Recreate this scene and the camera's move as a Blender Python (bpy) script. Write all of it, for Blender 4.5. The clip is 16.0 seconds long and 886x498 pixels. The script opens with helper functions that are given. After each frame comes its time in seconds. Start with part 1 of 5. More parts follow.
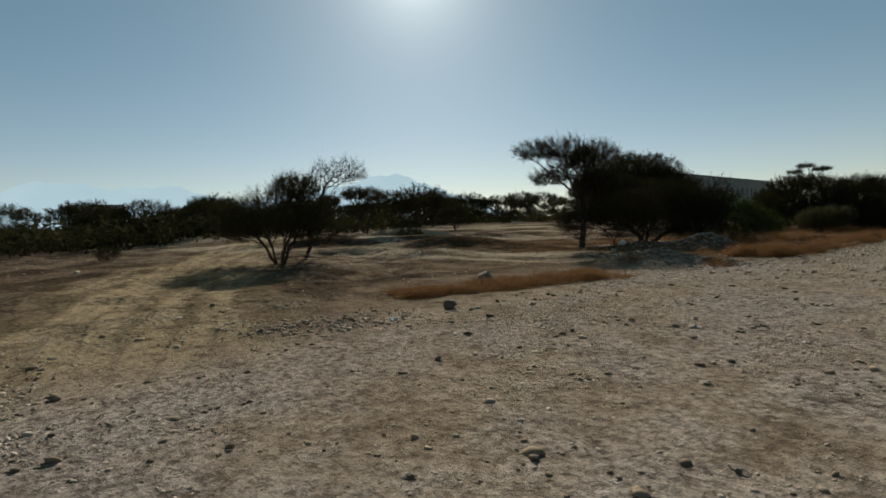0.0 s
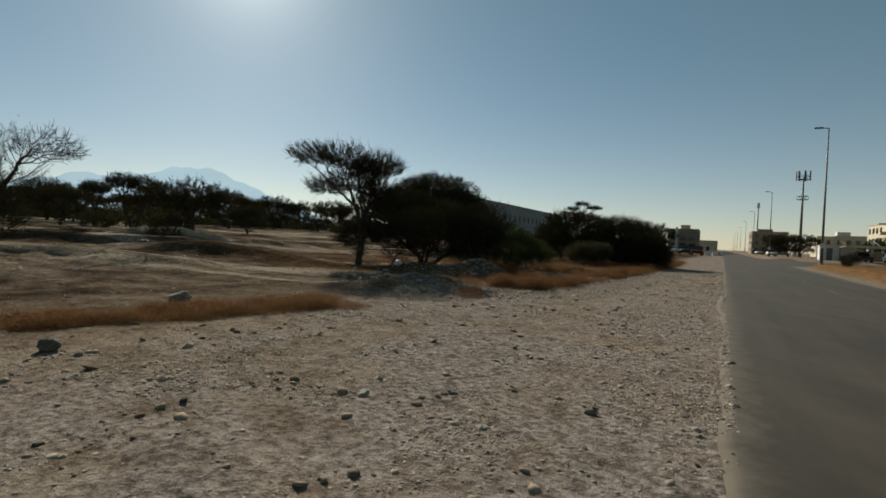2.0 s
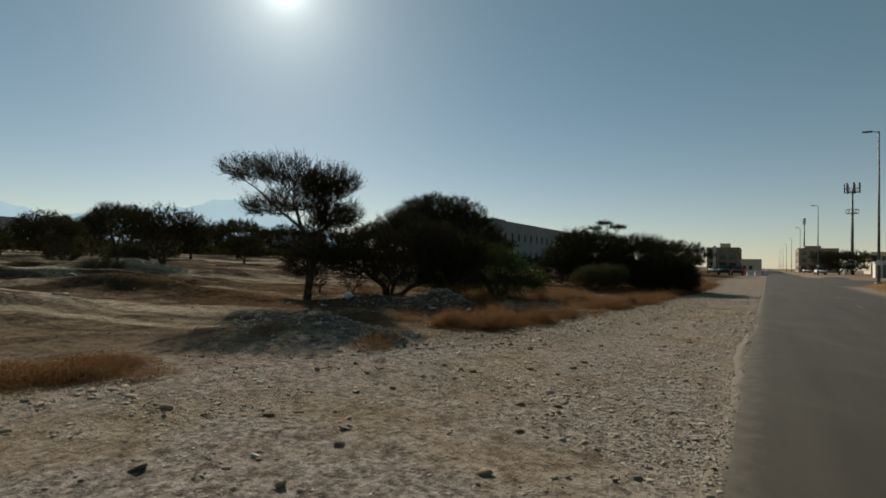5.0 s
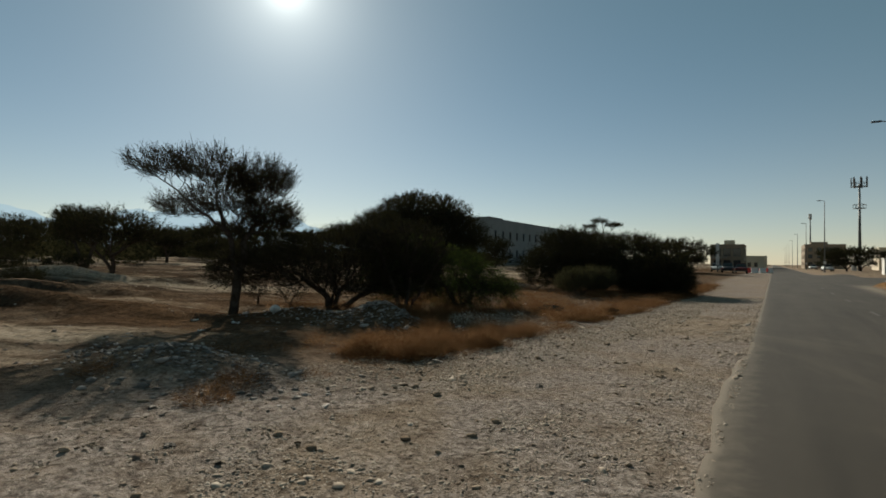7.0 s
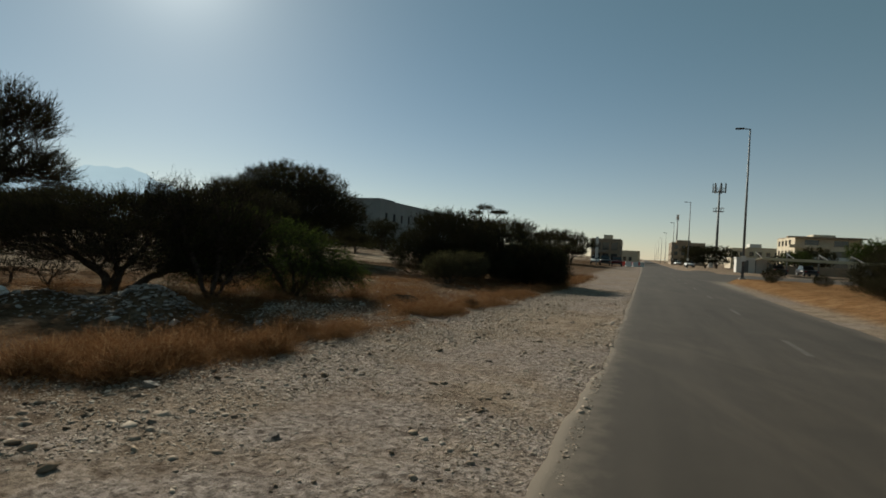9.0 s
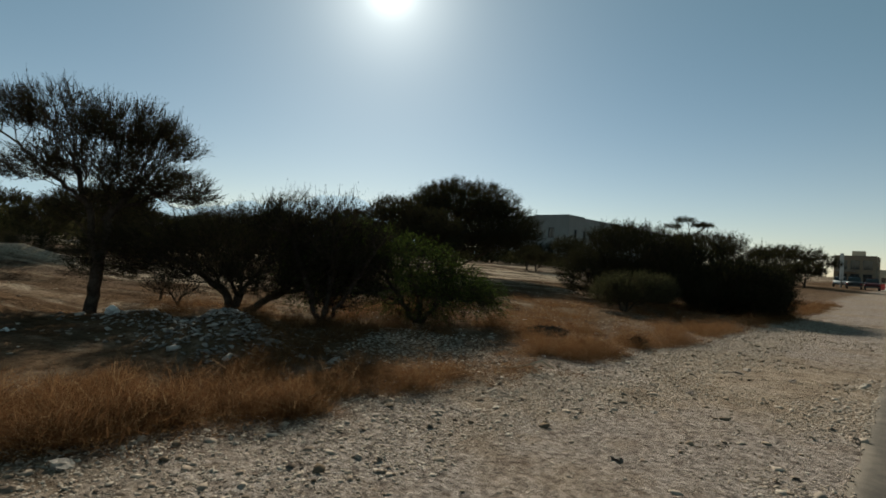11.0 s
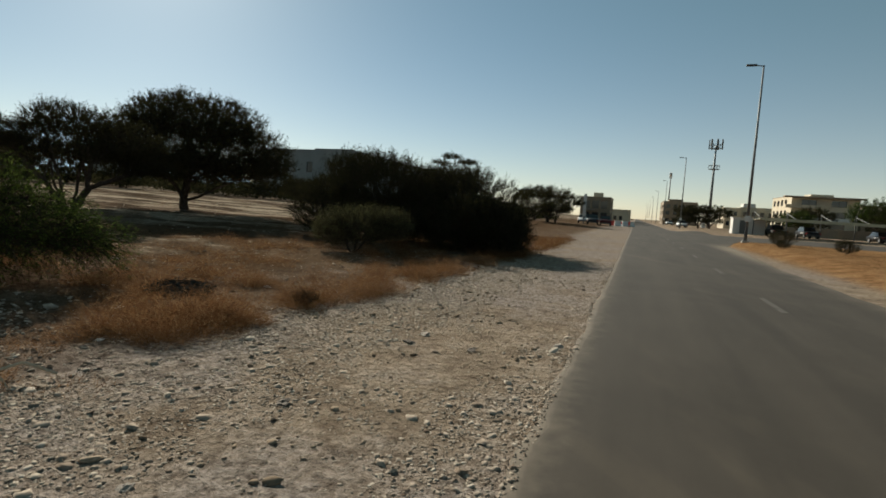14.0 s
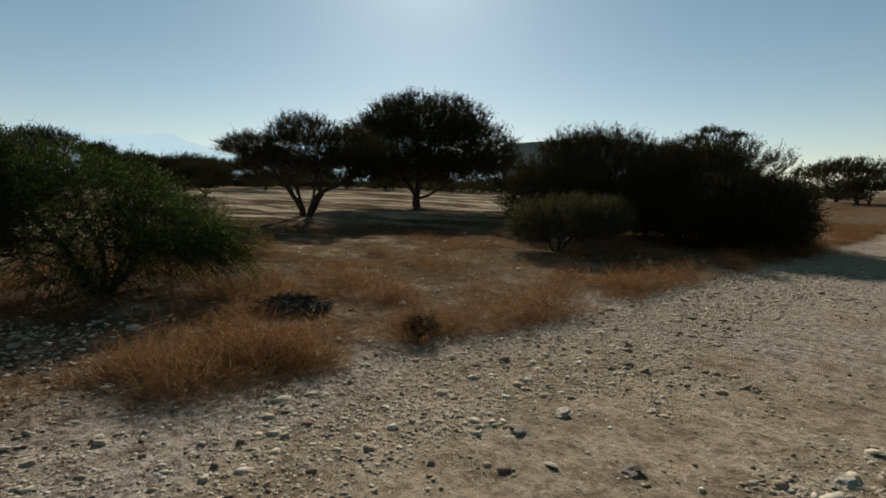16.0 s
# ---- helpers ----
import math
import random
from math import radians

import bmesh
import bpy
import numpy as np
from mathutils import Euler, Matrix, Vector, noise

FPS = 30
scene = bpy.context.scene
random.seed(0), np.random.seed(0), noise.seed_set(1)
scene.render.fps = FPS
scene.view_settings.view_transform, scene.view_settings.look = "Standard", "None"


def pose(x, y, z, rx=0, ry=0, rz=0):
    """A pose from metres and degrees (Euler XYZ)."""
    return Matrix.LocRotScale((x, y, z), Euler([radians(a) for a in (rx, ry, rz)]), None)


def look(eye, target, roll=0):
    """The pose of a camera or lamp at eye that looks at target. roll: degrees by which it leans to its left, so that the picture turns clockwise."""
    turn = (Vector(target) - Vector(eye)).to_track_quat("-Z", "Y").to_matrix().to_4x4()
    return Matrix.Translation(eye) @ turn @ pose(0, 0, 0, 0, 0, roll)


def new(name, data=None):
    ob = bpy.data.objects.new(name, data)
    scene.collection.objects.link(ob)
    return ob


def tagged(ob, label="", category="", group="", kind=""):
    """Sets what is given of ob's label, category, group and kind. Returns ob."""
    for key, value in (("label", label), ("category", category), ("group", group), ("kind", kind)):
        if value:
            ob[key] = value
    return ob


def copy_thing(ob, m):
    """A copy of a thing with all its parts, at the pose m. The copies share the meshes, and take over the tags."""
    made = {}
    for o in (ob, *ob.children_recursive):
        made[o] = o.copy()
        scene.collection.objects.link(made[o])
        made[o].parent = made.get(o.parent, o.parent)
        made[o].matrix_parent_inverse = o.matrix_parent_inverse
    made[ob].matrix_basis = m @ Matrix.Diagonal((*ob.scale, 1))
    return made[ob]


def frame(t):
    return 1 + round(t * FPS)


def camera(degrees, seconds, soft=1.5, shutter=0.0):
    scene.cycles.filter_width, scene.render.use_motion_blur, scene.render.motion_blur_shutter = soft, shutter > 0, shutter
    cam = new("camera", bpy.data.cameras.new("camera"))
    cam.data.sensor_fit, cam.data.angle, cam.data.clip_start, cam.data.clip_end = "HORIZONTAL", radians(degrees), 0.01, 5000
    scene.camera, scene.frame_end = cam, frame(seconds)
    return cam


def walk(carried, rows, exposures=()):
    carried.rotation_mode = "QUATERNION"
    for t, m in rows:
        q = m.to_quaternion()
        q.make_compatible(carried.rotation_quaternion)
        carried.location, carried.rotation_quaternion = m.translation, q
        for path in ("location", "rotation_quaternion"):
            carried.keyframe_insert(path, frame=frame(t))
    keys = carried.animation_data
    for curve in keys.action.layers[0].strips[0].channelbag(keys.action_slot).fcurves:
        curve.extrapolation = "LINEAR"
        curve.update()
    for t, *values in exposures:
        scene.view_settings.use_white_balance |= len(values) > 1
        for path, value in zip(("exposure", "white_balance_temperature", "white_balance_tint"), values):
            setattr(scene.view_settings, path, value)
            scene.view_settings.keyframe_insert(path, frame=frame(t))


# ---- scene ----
cam = camera(79.3, 16.0, soft=1.7)
PATH = [
    (0, (0.679, 0.74, 1.206), (-0.776, 2.11, 1.126), -2.5),
    (0.5, (0.669, 1.357, 1.242), (-0.662, 2.849, 1.212), 0.4),
    (1, (0.615, 2.017, 1.25), (-0.538, 3.65, 1.196), 2.1),
    (1.5, (0.659, 2.718, 1.243), (-0.347, 4.444, 1.15), 2.8),
    (2, (0.782, 3.349, 1.275), (-0.141, 5.123, 1.235), 2.4),
    (2.5, (0.958, 3.909, 1.34), (0.08, 5.706, 1.362), 2.7),
    (3, (1.029, 4.614, 1.344), (0.199, 6.433, 1.378), 3.1),
    (3.5, (1.08, 5.311, 1.339), (0.247, 7.129, 1.364), 3.4),
    (4, (1.117, 6.021, 1.329), (0.187, 7.791, 1.389), 2.8),
    (4.2, (1.133, 6.283, 1.327), (0.168, 8.034, 1.386), 2.7),
    (6.3, (1.241, 8.967, 1.514), (0.154, 10.645, 1.562), -0.3),
    (6.5, (1.259, 9.275, 1.529), (0.178, 10.957, 1.572), -0.2),
    (7, (1.306, 9.969, 1.577), (0.255, 11.671, 1.623), 0.6),
    (7.5, (1.323, 10.821, 1.531), (0.352, 12.569, 1.541), 1.9),
    (8, (1.323, 11.619, 1.516), (0.508, 13.445, 1.483), 3.3),
    (8.5, (1.396, 12.26, 1.552), (0.71, 14.139, 1.527), 3.7),
    (9, (1.365, 13.01, 1.519), (0.658, 14.881, 1.518), 3.1),
    (9.5, (1.324, 13.697, 1.543), (0.467, 15.504, 1.546), 3.0),
    (9.7, (1.298, 13.97, 1.57), (0.355, 15.734, 1.571), 3.3),
    (11.8, (1.23, 16.849, 1.6), (-0.161, 18.286, 1.646), 2.6),
    (12, (1.25, 17.084, 1.574), (-0.038, 18.614, 1.589), 2.8),
    (12.5, (1.363, 17.8, 1.555), (0.505, 19.606, 1.53), 3.1),
    (13, (1.466, 18.5, 1.537), (0.938, 20.427, 1.454), 1.8),
    (13.5, (1.498, 19.157, 1.539), (1.005, 21.088, 1.365), 2.6),
    (14, (1.451, 19.928, 1.53), (0.784, 21.806, 1.373), 3.6),
    (14.5, (1.425, 20.563, 1.555), (0.616, 22.39, 1.464), 3.0),
    (15, (1.37, 21.324, 1.555), (0.322, 23.024, 1.457), 2.4),
    (15.5, (1.257, 21.998, 1.517), (-0.023, 23.522, 1.317), 1.4),
    (16, (1.19, 22.762, 1.514), (-0.251, 24.132, 1.294), 0.4),
]
walk(cam, [(t, look(eye, target, roll)) for t, eye, target, roll in PATH], [(0.0, 0.69, 6250, 4.5), (2.0, 0.63, 6200, 4.5), (3.5, 0.55, 6250, 4.5), (7.5, 0.63, 6300, 4.5), (8.0, 0.58, 6300, 4.5), (9.0, 0.59, 6300, 4.5), (11.9, 0.87, 6300, 4.5), (12.5, 0.78, 6250, 4.5), (13.5, 0.79, 6300, 4.5), (14.0, 0.93, 6300, 4.5), (14.5, 0.79, 6300, 4.5), (15.0, 0.78, 6300, 4.5), (16.0, 0.9, 6300, 4.5)])

# ---- sky, sun and exposure ----
SUN_AZ, SUN_EL = -48.5, 26.4
to_sun = Vector((math.sin(radians(SUN_AZ)) * math.cos(radians(SUN_EL)), math.cos(radians(SUN_AZ)) * math.cos(radians(SUN_EL)), math.sin(radians(SUN_EL))))
world = bpy.data.worlds.new("desert_sky")
scene.world = world
world.use_nodes = True
wn, wl = world.node_tree.nodes, world.node_tree.links
sky = wn.new("ShaderNodeTexSky")
sky.sky_type, sky.sun_disc = "NISHITA", False
sky.sun_elevation, sky.sun_rotation = radians(SUN_EL), radians(SUN_AZ)
sky.altitude, sky.air_density, sky.dust_density, sky.ozone_density = 0, 0.9, 0.22, 3.0
# the bright aureole of dust round the sun
way = wn.new("ShaderNodeVectorMath")
way.operation = "DOT_PRODUCT"
wl.new(wn.new("ShaderNodeTexCoord").outputs["Generated"], way.inputs[0])
way.inputs[1].default_value = to_sun
glow = None
for power, gain in ((1500.0, 13.0), (220.0, 7.5), (45.0, 1.2), (9.0, 0.45)):
    p = wn.new("ShaderNodeMath")
    p.operation = "POWER"
    c = wn.new("ShaderNodeMath")
    c.operation = "MAXIMUM"
    wl.new(way.outputs["Value"], c.inputs[0])
    c.inputs[1].default_value = 0.0
    wl.new(c.outputs[0], p.inputs[0])
    p.inputs[1].default_value = power
    k = wn.new("ShaderNodeMath")
    k.operation = "MULTIPLY_ADD"
    wl.new(p.outputs[0], k.inputs[0])
    k.inputs[1].default_value = gain
    if glow is not None:
        wl.new(glow, k.inputs[2])
    else:
        k.inputs[2].default_value = 0.0
    glow = k.outputs[0]
tint = wn.new("ShaderNodeVectorMath")
tint.operation = "MULTIPLY_ADD"
wl.new(glow, tint.inputs[0])
tint.inputs[1].default_value = (1.0, 0.97, 0.88)
wl.new(sky.outputs[0], tint.inputs[2])
veil = wn.new("ShaderNodeVectorMath")
veil.operation = "ADD"
wl.new(tint.outputs[0], veil.inputs[0])
veil.inputs[1].default_value = (0.98, 1.55, 0.74)
axes, low, film, layer = wn.new("ShaderNodeSeparateXYZ"), wn.new("ShaderNodeMath"), wn.new("ShaderNodeMath"), wn.new("ShaderNodeVectorMath")
wl.new(way.inputs[0].links[0].from_socket, axes.inputs[0])
low.operation, low.inputs[0].default_value, low.use_clamp = "SUBTRACT", 1.0, True
wl.new(axes.outputs[2], low.inputs[1])
film.operation, film.inputs[1].default_value = "POWER", 8.0
wl.new(low.outputs[0], film.inputs[0])
layer.operation = "MULTIPLY_ADD"
wl.new(film.outputs[0], layer.inputs[0])
layer.inputs[1].default_value = (5.4, 3.35, 2.65)
wl.new(veil.outputs[0], layer.inputs[2])
wl.new(layer.outputs[0], wn["Background"].inputs[0])
wn["Background"].inputs[1].default_value = 0.031
sun = new("sun", bpy.data.lights.new("sun", "SUN"))
sun.data.energy, sun.data.angle, sun.data.color = 4.55, radians(0.6), (1.0, 0.9, 0.76)
sun.matrix_world = look(to_sun * 200, (0, 0, 0))


# ---- materials ----
def material(name, rough=0.85, metal=0.0):
    m = bpy.data.materials.new(name)
    m.use_nodes = True
    b = m.node_tree.nodes["Principled BSDF"]
    b.inputs["Roughness"].default_value, b.inputs["Metallic"].default_value = rough, metal
    b.inputs["Specular IOR Level"].default_value = 0.25
    return m, m.node_tree.nodes, m.node_tree.links, b


def texnoise(nodes, links, scale, detail=4.0, rough=0.55, source=None, dist=0.0):
    n = nodes.new("ShaderNodeTexNoise")
    n.inputs["Scale"].default_value, n.inputs["Detail"].default_value = scale, detail
    n.inputs["Roughness"].default_value, n.inputs["Distortion"].default_value = rough, dist
    if source is not None:
        links.new(source, n.inputs["Vector"])
    return n.outputs[0]


def ramp(nodes, links, value, stops):
    r = nodes.new("ShaderNodeValToRGB")
    e = r.color_ramp.elements
    while len(e) < len(stops):
        e.new(0.5)
    for k, (p, c) in zip(e, stops):
        k.position, k.color = p, (*c, 1) if len(c) == 3 else c
    links.new(value, r.inputs[0])
    return r.outputs[0]


def mixed(nodes, links, fac, a, b, blend="MIX"):
    m = nodes.new("ShaderNodeMix")
    m.data_type, m.blend_type = "RGBA", blend
    for value, socket in ((fac, m.inputs[0]), (a, m.inputs[6]), (b, m.inputs[7])):
        if isinstance(value, (int, float)):
            socket.default_value = value
        elif isinstance(value, tuple):
            socket.default_value = (*value, 1)
        else:
            links.new(value, socket)
    return m.outputs[2]


def maths(nodes, links, op, a, b=0.0, clamp=False):
    m = nodes.new("ShaderNodeMath")
    m.operation, m.use_clamp = op, clamp
    for value, socket in ((a, m.inputs[0]), (b, m.inputs[1])):
        if isinstance(value, (int, float)):
            socket.default_value = value
        else:
            links.new(value, socket)
    return m.outputs[0]


def span(nodes, links, value, a, b, smooth=True):
    r = nodes.new("ShaderNodeMapRange")
    r.interpolation_type = "SMOOTHSTEP" if smooth else "LINEAR"
    r.inputs[1].default_value, r.inputs[2].default_value = a, b
    links.new(value, r.inputs[0])
    return r.outputs[0]


def bump(nodes, links, bsdf, height, strength=0.5, distance=0.02):
    b = nodes.new("ShaderNodeBump")
    b.inputs["Strength"].default_value, b.inputs["Distance"].default_value = strength, distance
    links.new(height, b.inputs["Height"])
    links.new(b.outputs[0], bsdf.inputs["Normal"])


def simple(name, dark, light, scale=6.0, rough=0.85, metal=0.0, relief=0.0, grain=60.0):
    """A surface whose colour wanders between two tones at two scales."""
    m, n, l, b = material(name, rough, metal)
    co = n.new("ShaderNodeTexCoord").outputs["Object"]
    big, fine = texnoise(n, l, scale, 5, 0.6, co), texnoise(n, l, grain, 3, 0.6, co)
    v = maths(n, l, "ADD", maths(n, l, "MULTIPLY", big, 0.65), maths(n, l, "MULTIPLY", fine, 0.35))
    l.new(ramp(n, l, v, [(0.36, dark), (0.64, light)]), b.inputs["Base Color"])
    if relief:
        bump(n, l, b, v, 0.6, relief)
    return m


def pieces(name, stops, rough=0.8, scale=30.0, through_light=0.0, by="island"):
    """A surface whose single pieces differ: by mesh island, or by object."""
    m, n, l, b = material(name, rough)
    if by == "island":
        r = n.new("ShaderNodeNewGeometry").outputs["Random Per Island"]
    else:
        r = n.new("ShaderNodeObjectInfo").outputs["Random"]
    co = n.new("ShaderNodeTexCoord").outputs["Object"]
    col = ramp(n, l, r, stops)
    g = texnoise(n, l, scale, 4, 0.6, co)
    col = mixed(n, l, 0.55, col, ramp(n, l, g, [(0.3, (0.35, 0.35, 0.35)), (0.7, (1, 1, 1))]), "MULTIPLY")
    l.new(col, b.inputs["Base Color"])
    if through_light:
        t = n.new("ShaderNodeBsdfTranslucent")
        l.new(col, t.inputs[0])
        s = n.new("ShaderNodeMixShader")
        s.inputs[0].default_value = through_light
        l.new(b.outputs[0], s.inputs[1]), l.new(t.outputs[0], s.inputs[2])
        l.new(s.outputs[0], n["Material Output"].inputs[0])
    return m


def ground_material():
    m, n, l, b = material("desert_ground", 0.95)
    b.inputs["Specular IOR Level"].default_value = 0.0
    co = n.new("ShaderNodeTexCoord").outputs["Object"]
    xyz = n.new("ShaderNodeSeparateXYZ")
    l.new(co, xyz.inputs[0])
    x, y = xyz.outputs[0], xyz.outputs[1]
    broad, mid = texnoise(n, l, 0.22, 5, 0.6, co, 0.6), texnoise(n, l, 1.3, 7, 0.7, co)
    fine, grit = texnoise(n, l, 14, 6, 0.7, co), texnoise(n, l, 75, 3, 0.7, co)
    sand = ramp(n, l, mid, [(0.3, (0.148, 0.110, 0.079)), (0.5, (0.295, 0.229, 0.167)), (0.72, (0.408, 0.329, 0.247))])
    sand = mixed(n, l, span(n, l, broad, 0.42, 0.66), sand, (0.2438, 0.1820, 0.1379))
    # grey crushed stone along the road, in loose patches
    gravel = ramp(n, l, fine, [(0.3, (0.1128, 0.0956, 0.0866)), (0.5, (0.2889, 0.2458, 0.2164)), (0.72, (0.4514, 0.3914, 0.3472))])
    band = maths(n, l, "MULTIPLY", span(n, l, x, -6.5, -3.6), span(n, l, x, 9.0, 6.0))
    patch = span(n, l, maths(n, l, "ADD", maths(n, l, "MULTIPLY", mid, 0.4), maths(n, l, "MULTIPLY", broad, 0.6)), 0.40, 0.56)
    col = mixed(n, l, maths(n, l, "MULTIPLY", band, maths(n, l, "ADD", 0.12, maths(n, l, "MULTIPLY", patch, 0.8))), sand, gravel)
    # pale driven tracks over the plain and tyre ruts that bend in from the road
    back = maths(n, l, "SUBTRACT", -5.8, x)
    ruts = None
    for a, b1, c1 in ((1.6, 0.366, 0.0073), (2.7, 0.24, 0.016), (0.2, 0.42, 0.002), (0.9, 0.08, 0.045), (3.6, 0.5, 0.004), (-0.6, 0.62, -0.006)):
        line = maths(n, l, "MULTIPLY", back, maths(n, l, "ADD", b1, maths(n, l, "MULTIPLY", back, c1)))
        off = maths(n, l, "SUBTRACT", maths(n, l, "SUBTRACT", y, a), line)
        off = maths(n, l, "ADD", off, maths(n, l, "MULTIPLY", maths(n, l, "SUBTRACT", broad, 0.5), 0.9))
        d = maths(n, l, "ABSOLUTE", maths(n, l, "SUBTRACT", maths(n, l, "ABSOLUTE", off), 0.78))
        one = span(n, l, d, 0.34, 0.08)
        ruts = one if ruts is None else maths(n, l, "MAXIMUM", ruts, one)
    lane = maths(n, l, "SUBTRACT", maths(n, l, "SUBTRACT", y, 1.9), maths(n, l, "MULTIPLY", back, maths(n, l, "ADD", 0.36, maths(n, l, "MULTIPLY", back, 0.0075))))
    near = maths(n, l, "MULTIPLY", span(n, l, x, -3.8, -6.5), span(n, l, maths(n, l, "ADD", maths(n, l, "ABSOLUTE", lane), maths(n, l, "MULTIPLY", broad, 2.0)), 4.2, 2.2))
    ruts = maths(n, l, "MULTIPLY", maths(n, l, "MULTIPLY", ruts, near), span(n, l, mid, 0.3, 0.5))
    left = span(n, l, x, -4.2, -9.5)
    pale = span(n, l, texnoise(n, l, 0.09, 4, 0.55, co, 1.2), 0.50, 0.60)
    col = mixed(n, l, maths(n, l, "MULTIPLY", maths(n, l, "MULTIPLY", left, pale), 0.6), col, (0.3431, 0.2731, 0.2113))
    scrub = span(n, l, texnoise(n, l, 0.28, 5, 0.65, co, 0.8), 0.43, 0.56)
    col = mixed(n, l, maths(n, l, "MULTIPLY", maths(n, l, "MULTIPLY", left, scrub), 0.8), col, (0.0948, 0.0683, 0.0483))
    col = mixed(n, l, maths(n, l, "MULTIPLY", left, 0.9), col, (0.50, 0.485, 0.48), "MULTIPLY")
    col = mixed(n, l, maths(n, l, "MULTIPLY", near, 0.75), col, mixed(n, l, span(n, l, mid, 0.34, 0.66), (0.165, 0.128, 0.079), (0.27, 0.208, 0.132)))
    col = mixed(n, l, maths(n, l, "MULTIPLY", ruts, 0.65), col, (0.37, 0.292, 0.195))
    # long pale streaks of driven sand
    swing, draw = n.new("ShaderNodeMapping"), n.new("ShaderNodeMapping")
    swing.inputs["Rotation"].default_value = (0, 0, radians(-24))
    draw.inputs["Scale"].default_value = (0.13, 1.0, 1.0)
    l.new(co, swing.inputs[0]), l.new(swing.outputs[0], draw.inputs[0])
    drift = span(n, l, texnoise(n, l, 0.42, 5, 0.6, draw.outputs[0], 0.9), 0.48, 0.57)
    col = mixed(n, l, maths(n, l, "MULTIPLY", maths(n, l, "MULTIPLY", left, maths(n, l, "MULTIPLY", drift, span(n, l, y, 6.0, 14.0))), 0.82), col, (0.42, 0.35, 0.27))
    # brown litter where dry grass stands
    litter = maths(n, l, "MULTIPLY", span(n, l, x, -2.2, -3.6), span(n, l, x, -19.0, -12.0))
    litter = maths(n, l, "MULTIPLY", litter, maths(n, l, "MULTIPLY", span(n, l, y, 13.5, 17.0), span(n, l, mid, 0.26, 0.54)))
    col = mixed(n, l, maths(n, l, "MULTIPLY", litter, 0.85), col, (0.095, 0.058, 0.033))
    verge = span(n, l, maths(n, l, "ADD", x, maths(n, l, "MULTIPLY", mid, 1.2)), 7.9, 8.9)
    col = mixed(n, l, maths(n, l, "MULTIPLY", verge, span(n, l, y, 100, 75)), col, mixed(n, l, span(n, l, mid, 0.35, 0.65), (0.20, 0.105, 0.045), (0.31, 0.19, 0.098)))
    col = mixed(n, l, 0.5, col, ramp(n, l, grit, [(0.28, (0.3, 0.3, 0.3)), (0.6, (1, 1, 1))]), "MULTIPLY")
    col = mixed(n, l, 0.7, col, ramp(n, l, fine, [(0.32, (0.36, 0.34, 0.32)), (0.55, (1, 1, 1))]), "MULTIPLY")
    col = mixed(n, l, 0.8, col, ramp(n, l, texnoise(n, l, 4.5, 6, 0.7, co), [(0.34, (0.45, 0.42, 0.40)), (0.52, (1, 1, 1))]), "MULTIPLY")
    l.new(col, b.inputs["Base Color"])
    peb = n.new("ShaderNodeTexVoronoi")
    peb.inputs["Scale"].default_value = 36.0
    l.new(co, peb.inputs["Vector"])
    h = maths(n, l, "ADD", maths(n, l, "MULTIPLY", fine, 1.2), maths(n, l, "MULTIPLY", grit, 0.35))
    h = maths(n, l, "SUBTRACT", h, maths(n, l, "MULTIPLY", maths(n, l, "MULTIPLY", peb.outputs["Distance"], 0.2), maths(n, l, "MULTIPLY", band, patch)))
    h = maths(n, l, "ADD", h, maths(n, l, "MULTIPLY", mid, 2.0))
    heave = texnoise(n, l, 0.75, 4, 0.6, co)
    h = maths(n, l, "ADD", h, maths(n, l, "MULTIPLY", maths(n, l, "MULTIPLY", heave, 15.0), left))
    h = maths(n, l, "SUBTRACT", h, maths(n, l, "MULTIPLY", ruts, 1.6))
    bump(n, l, b, h, 1.0, 0.04)
    return m


